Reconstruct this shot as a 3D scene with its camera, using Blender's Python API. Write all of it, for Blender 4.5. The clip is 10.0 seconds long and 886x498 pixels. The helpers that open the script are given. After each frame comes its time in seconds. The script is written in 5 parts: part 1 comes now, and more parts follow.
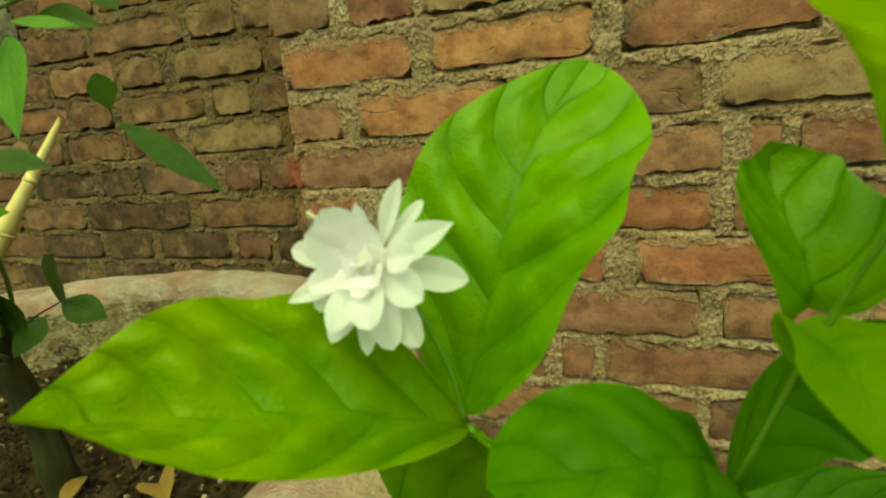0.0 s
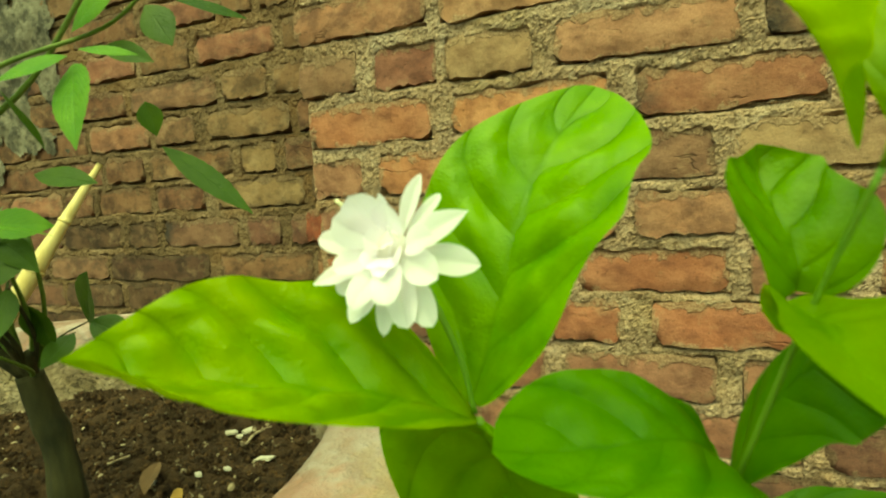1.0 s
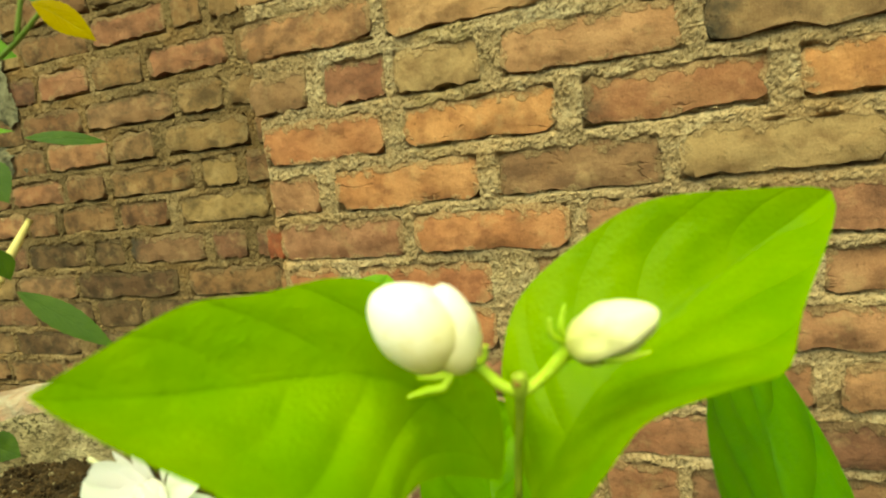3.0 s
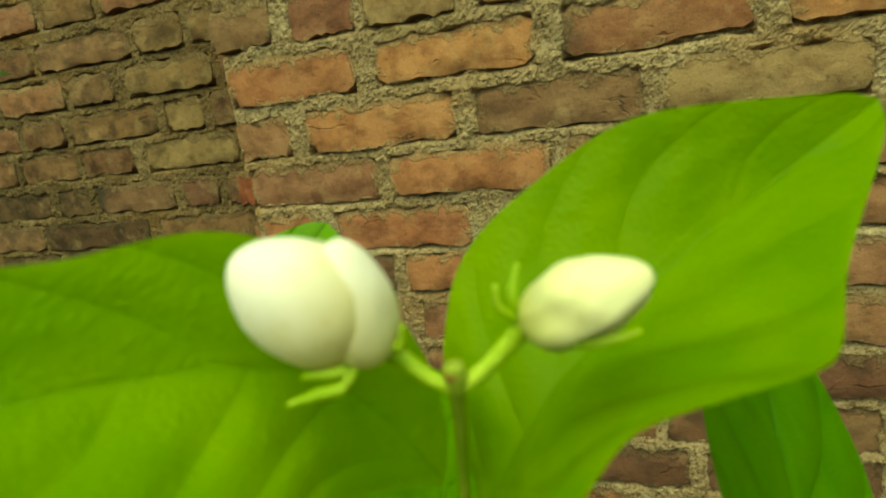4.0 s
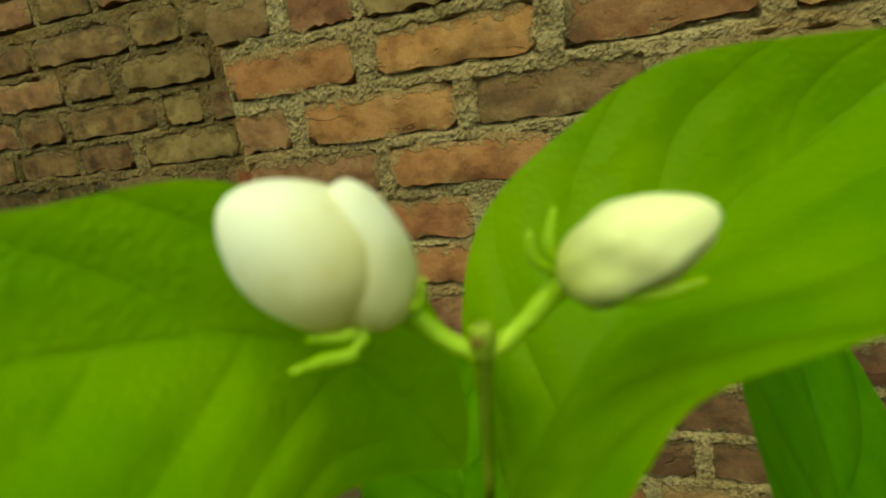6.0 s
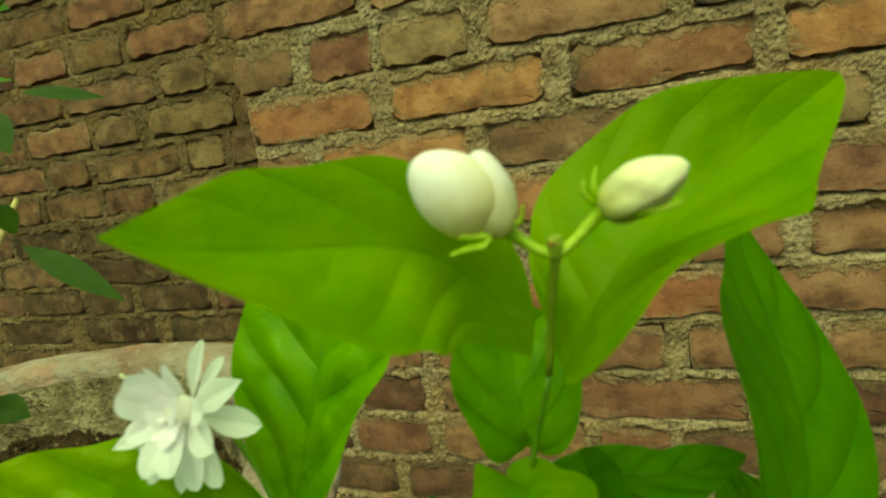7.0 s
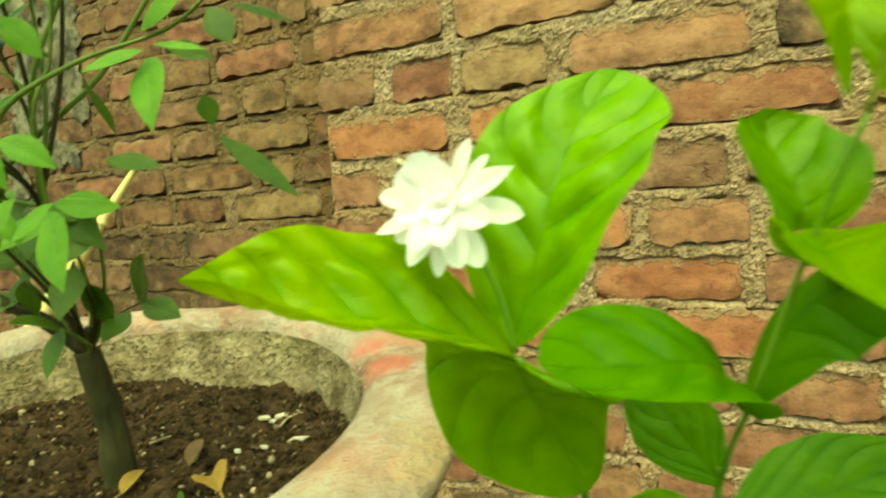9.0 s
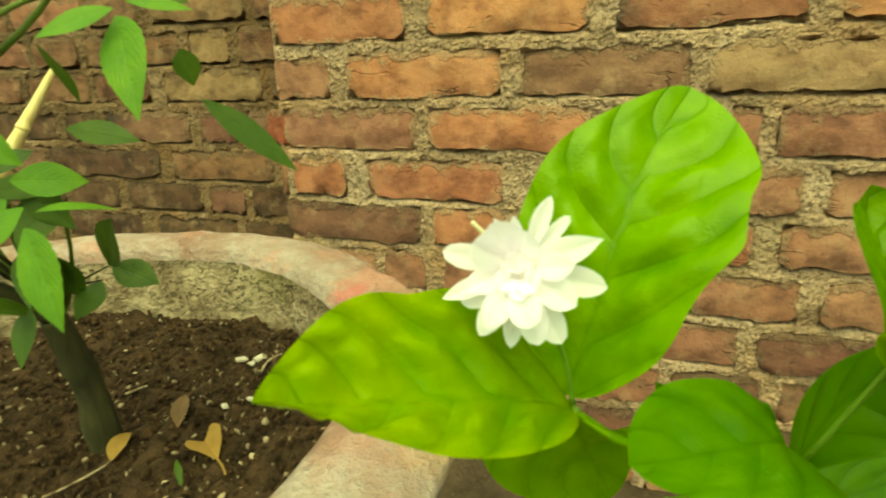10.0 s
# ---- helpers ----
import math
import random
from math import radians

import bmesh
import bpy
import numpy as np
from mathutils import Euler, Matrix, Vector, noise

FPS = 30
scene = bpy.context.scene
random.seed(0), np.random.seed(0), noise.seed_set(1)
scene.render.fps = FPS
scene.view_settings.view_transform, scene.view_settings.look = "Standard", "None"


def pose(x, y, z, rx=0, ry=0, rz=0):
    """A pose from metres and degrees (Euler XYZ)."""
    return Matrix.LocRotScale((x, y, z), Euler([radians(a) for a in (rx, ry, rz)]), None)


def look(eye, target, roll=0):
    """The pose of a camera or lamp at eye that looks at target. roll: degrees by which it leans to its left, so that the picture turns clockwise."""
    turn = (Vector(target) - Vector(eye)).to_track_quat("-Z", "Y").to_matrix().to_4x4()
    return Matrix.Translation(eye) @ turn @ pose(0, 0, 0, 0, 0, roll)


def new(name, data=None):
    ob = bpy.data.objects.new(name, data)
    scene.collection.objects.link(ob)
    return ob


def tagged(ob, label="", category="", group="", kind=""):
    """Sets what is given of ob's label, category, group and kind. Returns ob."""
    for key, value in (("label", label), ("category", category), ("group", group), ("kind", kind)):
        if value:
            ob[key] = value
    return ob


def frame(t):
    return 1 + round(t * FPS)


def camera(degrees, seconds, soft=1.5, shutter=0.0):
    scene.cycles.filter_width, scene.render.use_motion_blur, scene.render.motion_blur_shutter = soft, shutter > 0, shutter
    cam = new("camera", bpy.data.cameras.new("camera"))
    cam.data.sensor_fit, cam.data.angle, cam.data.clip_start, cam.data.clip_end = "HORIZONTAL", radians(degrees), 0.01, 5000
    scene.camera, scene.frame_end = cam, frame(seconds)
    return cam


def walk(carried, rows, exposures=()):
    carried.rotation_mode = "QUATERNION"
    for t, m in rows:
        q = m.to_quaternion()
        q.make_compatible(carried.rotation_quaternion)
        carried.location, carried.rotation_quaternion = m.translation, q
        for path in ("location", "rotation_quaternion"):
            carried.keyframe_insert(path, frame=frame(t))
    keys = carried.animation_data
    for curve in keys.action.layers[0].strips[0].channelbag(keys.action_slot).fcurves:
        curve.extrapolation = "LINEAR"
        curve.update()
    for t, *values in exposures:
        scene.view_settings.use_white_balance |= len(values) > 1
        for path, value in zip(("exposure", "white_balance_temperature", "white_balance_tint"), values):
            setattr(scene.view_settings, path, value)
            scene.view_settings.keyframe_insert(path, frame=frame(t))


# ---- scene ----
cam = camera(76.4, 10.0, soft=1.9, shutter=0.4)

PATH = [
    (0, (0.12748, 0.14065, 0.82337), (-0.5841, 1.9575, 0.3843), -5.02),
    (0.5, (0.12724, 0.13584, 0.81771), (-0.6127, 1.9710, 0.5267), -4.55),
    (1, (0.13048, 0.13059, 0.81115), (-0.6299, 1.9689, 0.6049), -3.46),
    (1.5, (0.15433, 0.09205, 0.80255), (-0.5964, 1.9428, 0.6968), -4.53),
    (2, (0.15433, 0.07880, 0.84109), (-0.6073, 1.9500, 0.8242), -3.94),
    (2.1, (0.15333, 0.08265, 0.84448), (-0.5973, 1.9500, 0.8409), -3.83),
    (2.5, (0.15780, 0.12359, 0.85517), (-0.5780, 1.9796, 0.7383), -4.33),
    (3, (0.17637, 0.15083, 0.85724), (-0.5431, 1.9972, 0.5862), -6.26),
    (4.5, (0.17241, 0.17895, 0.84983), (-0.4853, 1.9939, 0.3271), -7.35),
    (5, (0.16809, 0.18287, 0.84791), (-0.5019, 1.9906, 0.3157), -7.25),
    (5.5, (0.17152, 0.18116, 0.84854), (-0.4990, 1.9927, 0.3300), -7.82),
    (7, (0.17091, 0.14375, 0.84473), (-0.5132, 1.9927, 0.5079), -7.72),
    (7.2, (0.17185, 0.13159, 0.84106), (-0.5234, 1.9879, 0.5748), -7.33),
    (7.5, (0.16754, 0.12126, 0.83565), (-0.5543, 1.9797, 0.6778), -6.16),
    (8, (0.16257, 0.12136, 0.82858), (-0.5713, 1.9765, 0.6880), -5.49),
    (8.5, (0.14738, 0.11520, 0.81714), (-0.6187, 1.9595, 0.7101), -4.20),
    (9, (0.12918, 0.11164, 0.79962), (-0.6668, 1.9407, 0.6545), -3.43),
    (9.2, (0.11096, 0.11435, 0.81081), (-0.6189, 1.9526, 0.5140), -0.97),
    (9.5, (0.10086, 0.11550, 0.84173), (-0.5200, 1.9500, 0.1902), -1.27),
    (9.8, (0.09882, 0.11799, 0.83651), (-0.5306, 1.9500, 0.2499), -1.13),
    (10, (0.09847, 0.11959, 0.83663), (-0.4811, 1.9500, 0.2583), -1.16),
]
EXPOSURES = [(t, stops + 0.17, 12300, tint - 13) for t, stops, tint in (
    (0.0, 0.34, -39), (0.5, 0.66, -38), (1.0, 0.82, -38), (1.5, 1.28, -36), (2.0, 1.36, -29), (2.5, 1.10, -25), (3.0, 1.03, -28), (4.5, 0.06, -42), (5.0, 0.02, -42),
    (5.5, 0.02, -42), (7.0, 0.22, -47), (7.5, 0.60, -40), (8.0, 0.74, -36), (8.5, 0.85, -39), (9.0, 1.15, -36), (9.5, 0.93, -28), (10.0, 0.90, -26))]
cam.data.dof.use_dof, cam.data.dof.focus_distance, cam.data.dof.aperture_fstop = True, 0.45, 30.0
walk(cam, [(t, look(eye, target, roll)) for t, eye, target, roll in PATH], EXPOSURES)

# ---------- sky and sun: bright overcast day ----------
world = bpy.data.worlds.new("sky")
scene.world = world
world.use_nodes = True
wn = world.node_tree
bg = wn.nodes["Background"]
sky = wn.nodes.new("ShaderNodeTexSky")
sky.sky_type = "NISHITA"
sky.sun_disc = False
sky.sun_elevation = radians(66)
sky.sun_rotation = radians(180)
sky.dust_density = 4.0
wn.links.new(sky.outputs[0], bg.inputs[0])
bg.inputs[1].default_value = 0.14
sun = new("sun", bpy.data.lights.new("sun", "SUN"))
sun.data.energy, sun.data.angle, sun.data.color = 1.9, radians(75), (1.0, 0.95, 0.86)
sun.matrix_world = look((0, 0, 5), (0.0, 1.6, 1.3))

GROUND = 0.15
PC, RIM, SOIL_Z = (-0.148, 0.2665), 0.717, 0.682
WALL_R, WALL_L = 1.0, 1.23


# ---------- node helpers ----------
class Nodes:
    """A small helper that makes and links the nodes of one material."""

    def __init__(self, name, rough=0.8, spec=0.3):
        self.mat = bpy.data.materials.new(name)
        self.mat.use_nodes = True
        self.tree = self.mat.node_tree
        self.bsdf = self.tree.nodes["Principled BSDF"]
        self.bsdf.inputs["Roughness"].default_value = rough
        self.bsdf.inputs["Specular IOR Level"].default_value = spec

    def node(self, kind, **values):
        n = self.tree.nodes.new(kind)
        for k, v in values.items():
            n.inputs[k].default_value = v
        return n

    def link(self, a, b):
        self.tree.links.new(a, b)

    def position(self):
        return self.node("ShaderNodeNewGeometry").outputs["Position"]

    def noise(self, scale, detail=4.0, rough=0.55, vector=None, stretch=None):
        n = self.node("ShaderNodeTexNoise", Scale=scale, Detail=detail, Roughness=rough)
        v = vector or self.position()
        if stretch:
            m = self.node("ShaderNodeMapping")
            m.inputs["Scale"].default_value = stretch
            self.link(v, m.inputs[0])
            v = m.outputs[0]
        self.link(v, n.inputs["Vector"])
        return n.outputs[0]

    def ramp(self, fac, stops):
        n = self.node("ShaderNodeValToRGB")
        while len(n.color_ramp.elements) < len(stops):
            n.color_ramp.elements.new(0.5)
        for e, (p, c) in zip(n.color_ramp.elements, stops):
            e.position, e.color = p, (*c, 1) if len(c) == 3 else c
        self.link(fac, n.inputs[0])
        return n.outputs[0]

    def mix(self, fac, a, b, kind="MIX"):
        n = self.tree.nodes.new("ShaderNodeMix")
        n.data_type, n.blend_type = "RGBA", kind
        for sock, v in ((n.inputs[0], fac), (n.inputs[6], a), (n.inputs[7], b)):
            if hasattr(v, "links"):
                self.link(v, sock)
            elif isinstance(v, (int, float)):
                sock.default_value = v
            else:
                sock.default_value = (*v, 1)
        return n.outputs[2]

    def math(self, op, a, b=None, c=None):
        n = self.tree.nodes.new("ShaderNodeMath")
        n.operation = op
        for sock, v in zip(n.inputs, (a, b, c)):
            if v is None:
                continue
            if hasattr(v, "links"):
                self.link(v, sock)
            else:
                sock.default_value = v
        return n.outputs[0]

    def bump(self, height, strength=0.5, distance=0.002):
        n = self.node("ShaderNodeBump", Strength=strength, Distance=distance)
        self.link(height, n.inputs["Height"])
        self.link(n.outputs[0], self.bsdf.inputs["Normal"])

    def colour(self, c):
        if hasattr(c, "links"):
            self.link(c, self.bsdf.inputs["Base Color"])
        else:
            self.bsdf.inputs["Base Color"].default_value = (*c, 1)
        return self.mat


def grey(v):
    return (v, v, v)


def brick_material(name, base, dark, pale, burnt=0.0):
    m = Nodes(name, rough=0.92, spec=0.15)
    info = m.node("ShaderNodeObjectInfo")
    big = m.noise(11, 3)
    mid = m.noise(24, 5, 0.6, stretch=(0.9, 1, 1.2))
    fine = m.noise(420, 4, 0.6)
    c = m.mix(m.ramp(big, [(0.35, grey(0)), (0.68, grey(1))]), base, pale)
    c = m.mix(m.ramp(mid, [(0.36, grey(0.85)), (0.56, grey(0))]), c, dark)
    pores = m.ramp(m.noise(130, 4, 0.6), [(0.30, grey(0.25)), (0.40, grey(1))])
    c = m.mix(0.45, c, pores, "MULTIPLY")
    c = m.mix(0.45, c, m.ramp(fine, [(0.3, grey(0.45)), (0.7, grey(1.0))]), "MULTIPLY")
    tone = m.node("ShaderNodeHueSaturation", Saturation=0.93)
    m.link(m.math("MULTIPLY_ADD", info.outputs["Random"], 0.34, 0.82), tone.inputs["Value"])
    m.link(m.math("MULTIPLY_ADD", info.outputs["Random"], 0.02, 0.483), tone.inputs["Hue"])
    m.link(m.mix(1.0, c, (1.09, 1.01, 0.93), "MULTIPLY"), tone.inputs["Color"])
    # lime and cement smears left on the face, and a few thin cracks
    smear = m.ramp(m.noise(19, 6, 0.7), [(0.54, grey(0)), (0.70, grey(0.38))])
    c = m.mix(smear, tone.outputs[0], (0.40, 0.275, 0.165))
    # lime run down from the joint above
    sep = m.node("ShaderNodeSeparateXYZ")
    m.link(m.node("ShaderNodeTexCoord").outputs["Object"], sep.inputs[0])
    ends = m.math("MULTIPLY", m.math("SUBTRACT", 0.5, m.math("ABSOLUTE", sep.outputs[0])), 3.2)
    beds = m.math("MINIMUM", m.math("SUBTRACT", 0.42, sep.outputs[2]), m.math("ADD", 0.60, sep.outputs[2]))
    margin = m.math("SUBTRACT", m.math("MINIMUM", ends, beds), m.math("MULTIPLY", m.math("SUBTRACT", m.noise(42, 5, 0.65), 0.43), 0.9))
    film = m.ramp(margin, [(0.0, grey(0.70)), (0.06, grey(0))])
    grains = m.noise(210, 5, 0.7)
    lime = m.ramp(grains, [(0.38, (base[0] * 0.60, base[0] * 0.36, base[0] * 0.21)), (0.62, (base[0] * 1.35, base[0] * 0.92, base[0] * 0.58))])
    c = m.mix(film, c, lime)
    if burnt:
        # one end blackened in the kiln
        end = m.math("ADD", m.math("MULTIPLY", sep.outputs[0], -1.0), m.math("MULTIPLY", m.noise(26, 5, 0.65), 0.7))
        c = m.mix(m.ramp(end, [(0.64, grey(0)), (0.86, grey(burnt))]), c, (0.040, 0.034, 0.029))
    where = m.ramp(m.noise(9, 2), [(0.57, grey(0)), (0.64, grey(1))])
    line = m.ramp(m.noise(11, 4, 0.5, stretch=(0.5, 1, 1.5)), [(0.490, grey(0)), (0.498, grey(1)), (0.506, grey(0))])
    crack = m.math("MULTIPLY", line, where)
    c = m.mix(m.math("MULTIPLY", crack, 0.5), c, (0.045, 0.028, 0.018))
    pits = m.noise(34, 5, 0.55)
    h = m.math("SUBTRACT", m.math("ADD", pits, m.math("ADD", m.math("MULTIPLY", fine, 0.2), m.math("MULTIPLY", film, grains))), m.math("MULTIPLY", crack, 0.6))
    m.bump(h, 0.85, 0.006)
    return m.colour(c)


BRICK = {
    "o": brick_material("orange_brick", (0.36, 0.150, 0.068), (0.21, 0.086, 0.044), (0.42, 0.205, 0.105)),
    "b": brick_material("buff_brick", (0.32, 0.165, 0.092), (0.18, 0.090, 0.052), (0.39, 0.225, 0.135)),
    "r": brick_material("brown_brick", (0.265, 0.124, 0.070), (0.13, 0.064, 0.042), (0.33, 0.175, 0.105)),
    "l": brick_material("pale_brick", (0.345, 0.240, 0.120), (0.23, 0.150, 0.075), (0.40, 0.295, 0.155)),
    "v": brick_material("olive_brown_brick", (0.25, 0.148, 0.080), (0.14, 0.082, 0.05), (0.31, 0.20, 0.115)),
    "d": brick_material("dark_brick", (0.165, 0.083, 0.052), (0.085, 0.05, 0.036), (0.22, 0.12, 0.076)),
    "k": brick_material("burnt_brick", (0.20, 0.118, 0.068), (0.115, 0.068, 0.042), (0.27, 0.17, 0.098), 0.9),
    "e": brick_material("half_burnt_brick", (0.35, 0.175, 0.083), (0.24, 0.110, 0.056), (0.41, 0.23, 0.12), 0.75),
    "R": brick_material("dull_brown_brick", (0.168, 0.085, 0.045), (0.065, 0.037, 0.024), (0.22, 0.125, 0.070)),
    "B": brick_material("dull_buff_brick", (0.200, 0.122, 0.062), (0.085, 0.056, 0.032), (0.26, 0.17, 0.092)),
    "S": brick_material("darkest_brick", (0.095, 0.055, 0.032), (0.040, 0.028, 0.019), (0.13, 0.080, 0.048)),
    "x": brick_material("red_brick", (0.25, 0.060, 0.028), (0.13, 0.04, 0.025), (0.28, 0.08, 0.04)),
}


def mortar_material(name, low, mid, high, dark_patches=0.0):
    m = Nodes(name, rough=0.97, spec=0.1)
    big, lump, grain, grit = m.noise(7, 4), m.noise(45, 5, 0.65), m.noise(170, 5, 0.7), m.noise(330, 3, 0.6)
    c = m.ramp(big, [(0.35, low), (0.55, mid), (0.72, high)])
    # sand washed out of it, and pale lime lumps
    c = m.mix(m.ramp(grain, [(0.38, grey(0.85)), (0.51, grey(0))]), c, (low[0] * 0.38, low[1] * 0.36, low[2] * 0.30))
    c = m.mix(m.ramp(lump, [(0.54, grey(0)), (0.70, grey(0.55))]), c, (high[0] * 1.22, high[1] * 1.22, high[2] * 1.20))
    c = m.mix(m.ramp(grit, [(0.60, grey(0)), (0.70, grey(0.4))]), c, (high[0] * 1.3, high[1] * 1.32, high[2] * 1.35))
    # broad irregular patches of near-black
    if dark_patches:
        c = m.mix(m.ramp(m.noise(3.1, 6, 0.6), [(0.44, grey(0)), (0.62, grey(dark_patches))]), c, (0.035, 0.030, 0.020))
    # brick dust and old moss in broad patches
    c = m.mix(m.ramp(m.noise(5.5, 5, 0.6), [(0.52, grey(0)), (0.66, grey(0.5))]), c, (mid[0] * 0.95, mid[1] * 0.78, mid[2] * 0.62))
    c = m.mix(m.ramp(m.noise(4.2, 5, 0.6), [(0.58, grey(0)), (0.70, grey(0.4))]), c, (mid[0] * 0.62, mid[1] * 0.68, mid[2] * 0.50))
    m.bump(m.math("ADD", m.math("MULTIPLY", grain, 0.8), m.math("ADD", m.math("MULTIPLY", lump, 0.7), m.math("MULTIPLY", grit, 0.25))), 1.0, 0.006)
    return m.colour(c)


MORTAR = mortar_material("lime_mortar", (0.330, 0.218, 0.137), (0.405, 0.285, 0.190), (0.465, 0.358, 0.265))
MORTAR_OLD = mortar_material("dark_mortar", (0.185, 0.115, 0.064), (0.250, 0.162, 0.096), (0.31, 0.215, 0.138), 0.35)


def plaster_material():
    m = Nodes("mouldy_plaster", rough=0.95, spec=0.1)
    mould = m.noise(24, 5, 0.65)
    c = m.ramp(m.noise(9, 4), [(0.35, (0.14, 0.12, 0.085)), (0.65, (0.29, 0.26, 0.19))])
    c = m.mix(m.ramp(mould, [(0.40, grey(0.8)), (0.56, grey(0))]), c, (0.045, 0.042, 0.034))
    m.bump(m.math("ADD", mould, m.noise(160, 4, 0.7)), 1.0, 0.006)
    return m.colour(c)


PLASTER = plaster_material()


def ground_material(name, low, high, speck, scale=1.0, loose=False):
    m = Nodes(name, rough=0.95, spec=0.15)
    a, b = m.noise(30 * scale, 6, 0.7), m.noise(220 * scale, 5, 0.7)
    c = m.mix(m.ramp(a, [(0.35, grey(0)), (0.65, grey(1))]), low, high)
    c = m.mix(m.ramp(b, [(0.62, grey(0)), (0.70, grey(0.8))]), c, speck)
    isle = m.node("ShaderNodeNewGeometry").outputs["Random Per Island"]
    c = m.mix(0.9 if loose else 0.0, c, m.ramp(isle, [(0.0, (0.55, 0.53, 0.5)), (0.5, (1.15, 1.1, 1.05)), (0.8, (1.6, 1.5, 1.3)), (1.0, (2.0, 1.8, 1.5))]), "MULTIPLY")
    m.bump(m.math("ADD", a, b), 1.0, 0.006)
    return m.colour(c)


EARTH = ground_material("garden_earth", (0.042, 0.029, 0.018), (0.090, 0.064, 0.042), (0.18, 0.15, 0.11), 0.5)
SOIL = ground_material("potting_soil", (0.042, 0.025, 0.012), (0.115, 0.067, 0.035), (0.22, 0.14, 0.085), 2.4)
CLODS = ground_material("soil_clod", (0.040, 0.024, 0.013), (0.095, 0.057, 0.031), (0.16, 0.11, 0.07), 2.4, True)


def pot_material():
    m = Nodes("weathered_clay", rough=0.9, spec=0.2)
    n1, n2, n3 = m.noise(15, 5, 0.6), m.noise(60, 6, 0.68), m.noise(280, 4, 0.7)
    c = m.ramp(n1, [(0.34, (0.230, 0.133, 0.100)), (0.47, (0.285, 0.198, 0.156)), (0.60, (0.325, 0.255, 0.210))])
    c = m.mix(m.ramp(n2, [(0.46, grey(0)), (0.64, grey(0.8))]), c, (0.39, 0.325, 0.280))
    c = m.mix(m.ramp(m.noise(22, 5, 0.65), [(0.55, grey(0)), (0.70, grey(0.5))]), c, (0.52, 0.21, 0.15))
    c = m.mix(m.ramp(n2, [(0.30, grey(0.45)), (0.42, grey(0))]), c, (0.25, 0.155, 0.10))
    # the red paint on its rim, and ochre stains beside it
    place = m.node("ShaderNodeTexCoord").outputs["Object"]
    for x, y, size, strength, stain in ((0.114, 0.142, 0.034, 0.6, (0.47, 0.225, 0.165)), (0.128, 0.101, 0.018, 0.7, (0.42, 0.10, 0.078)), (0.104, 0.128, 0.015, 0.6, (0.45, 0.13, 0.12)),
                                        (0.150, 0.137, 0.028, 0.5, (0.42, 0.25, 0.13)), (0.190, 0.030, 0.026, 0.5, (0.36, 0.26, 0.13)), (0.160, 0.010, 0.020, 0.45, (0.42, 0.215, 0.165))):
        off = m.node("ShaderNodeVectorMath")
        off.operation = "DISTANCE"
        m.link(place, off.inputs[0])
        off.inputs[1].default_value = (x, y, RIM - GROUND + 0.012)
        ragged = m.math("ADD", m.math("DIVIDE", off.outputs["Value"], size), m.math("MULTIPLY", m.math("SUBTRACT", m.noise(70, 5, 0.65), 0.5), 2.2))
        c = m.mix(m.ramp(ragged, [(0.35, grey(strength)), (1.05, grey(0))]), c, stain)
    c = m.mix(m.ramp(n3, [(0.30, grey(0.35)), (0.45, grey(0))]), c, (0.24, 0.16, 0.10))
    m.bump(m.math("ADD", m.math("MULTIPLY", n2, 1.3), m.math("MULTIPLY", n3, 0.45)), 0.9, 0.006)
    return m.colour(c)


def terracotta_material():
    m = Nodes("red_clay", rough=0.85, spec=0.2)
    n1, n2 = m.noise(20, 5, 0.6), m.noise(140, 5, 0.7)
    c = m.ramp(n1, [(0.32, (0.12, 0.045, 0.025)), (0.5, (0.24, 0.09, 0.045)), (0.7, (0.34, 0.16, 0.09))])
    c = m.mix(m.ramp(n2, [(0.58, grey(0)), (0.70, grey(0.6))]), c, (0.34, 0.24, 0.17))
    m.bump(m.math("ADD", n1, n2), 0.6, 0.004)
    return m.colour(c)


def pot_inside_material():
    m = Nodes("mossy_clay", rough=0.95, spec=0.15)
    n1, n2 = m.noise(34, 6, 0.72), m.noise(120, 5, 0.7)
    c = m.ramp(n1, [(0.34, (0.115, 0.082, 0.045)), (0.48, (0.225, 0.168, 0.105)), (0.62, (0.36, 0.285, 0.190))])
    c = m.mix(m.ramp(m.noise(14, 5, 0.6), [(0.48, grey(0)), (0.64, grey(0.6))]), c, (0.175, 0.155, 0.062))
    c = m.mix(m.ramp(n2, [(0.32, grey(0.5)), (0.46, grey(0))]), c, (0.12, 0.085, 0.045))
    # the skin of old lime comes off in flakes
    skin = m.noise(48, 6, 0.62, stretch=(1, 1, 1.5))
    flake = m.ramp(skin, [(0.40, grey(0)), (0.43, grey(0.55)), (0.50, grey(0.45)), (0.52, grey(1.0)), (0.62, grey(0.8))])
    edge = m.ramp(skin, [(0.38, grey(0)), (0.415, grey(0.8)), (0.43, grey(0)), (0.50, grey(0)), (0.51, grey(0.8)), (0.525, grey(0))])
    c = m.mix(edge, c, (0.055, 0.042, 0.022))
    m.bump(m.math("ADD", m.math("MULTIPLY", flake, 0.8), m.math("ADD", n1, m.math("MULTIPLY", n2, 0.6))), 1.0, 0.008)
    return m.colour(c)


POT, POT_IN, TERRACOTTA = pot_material(), pot_inside_material(), terracotta_material()


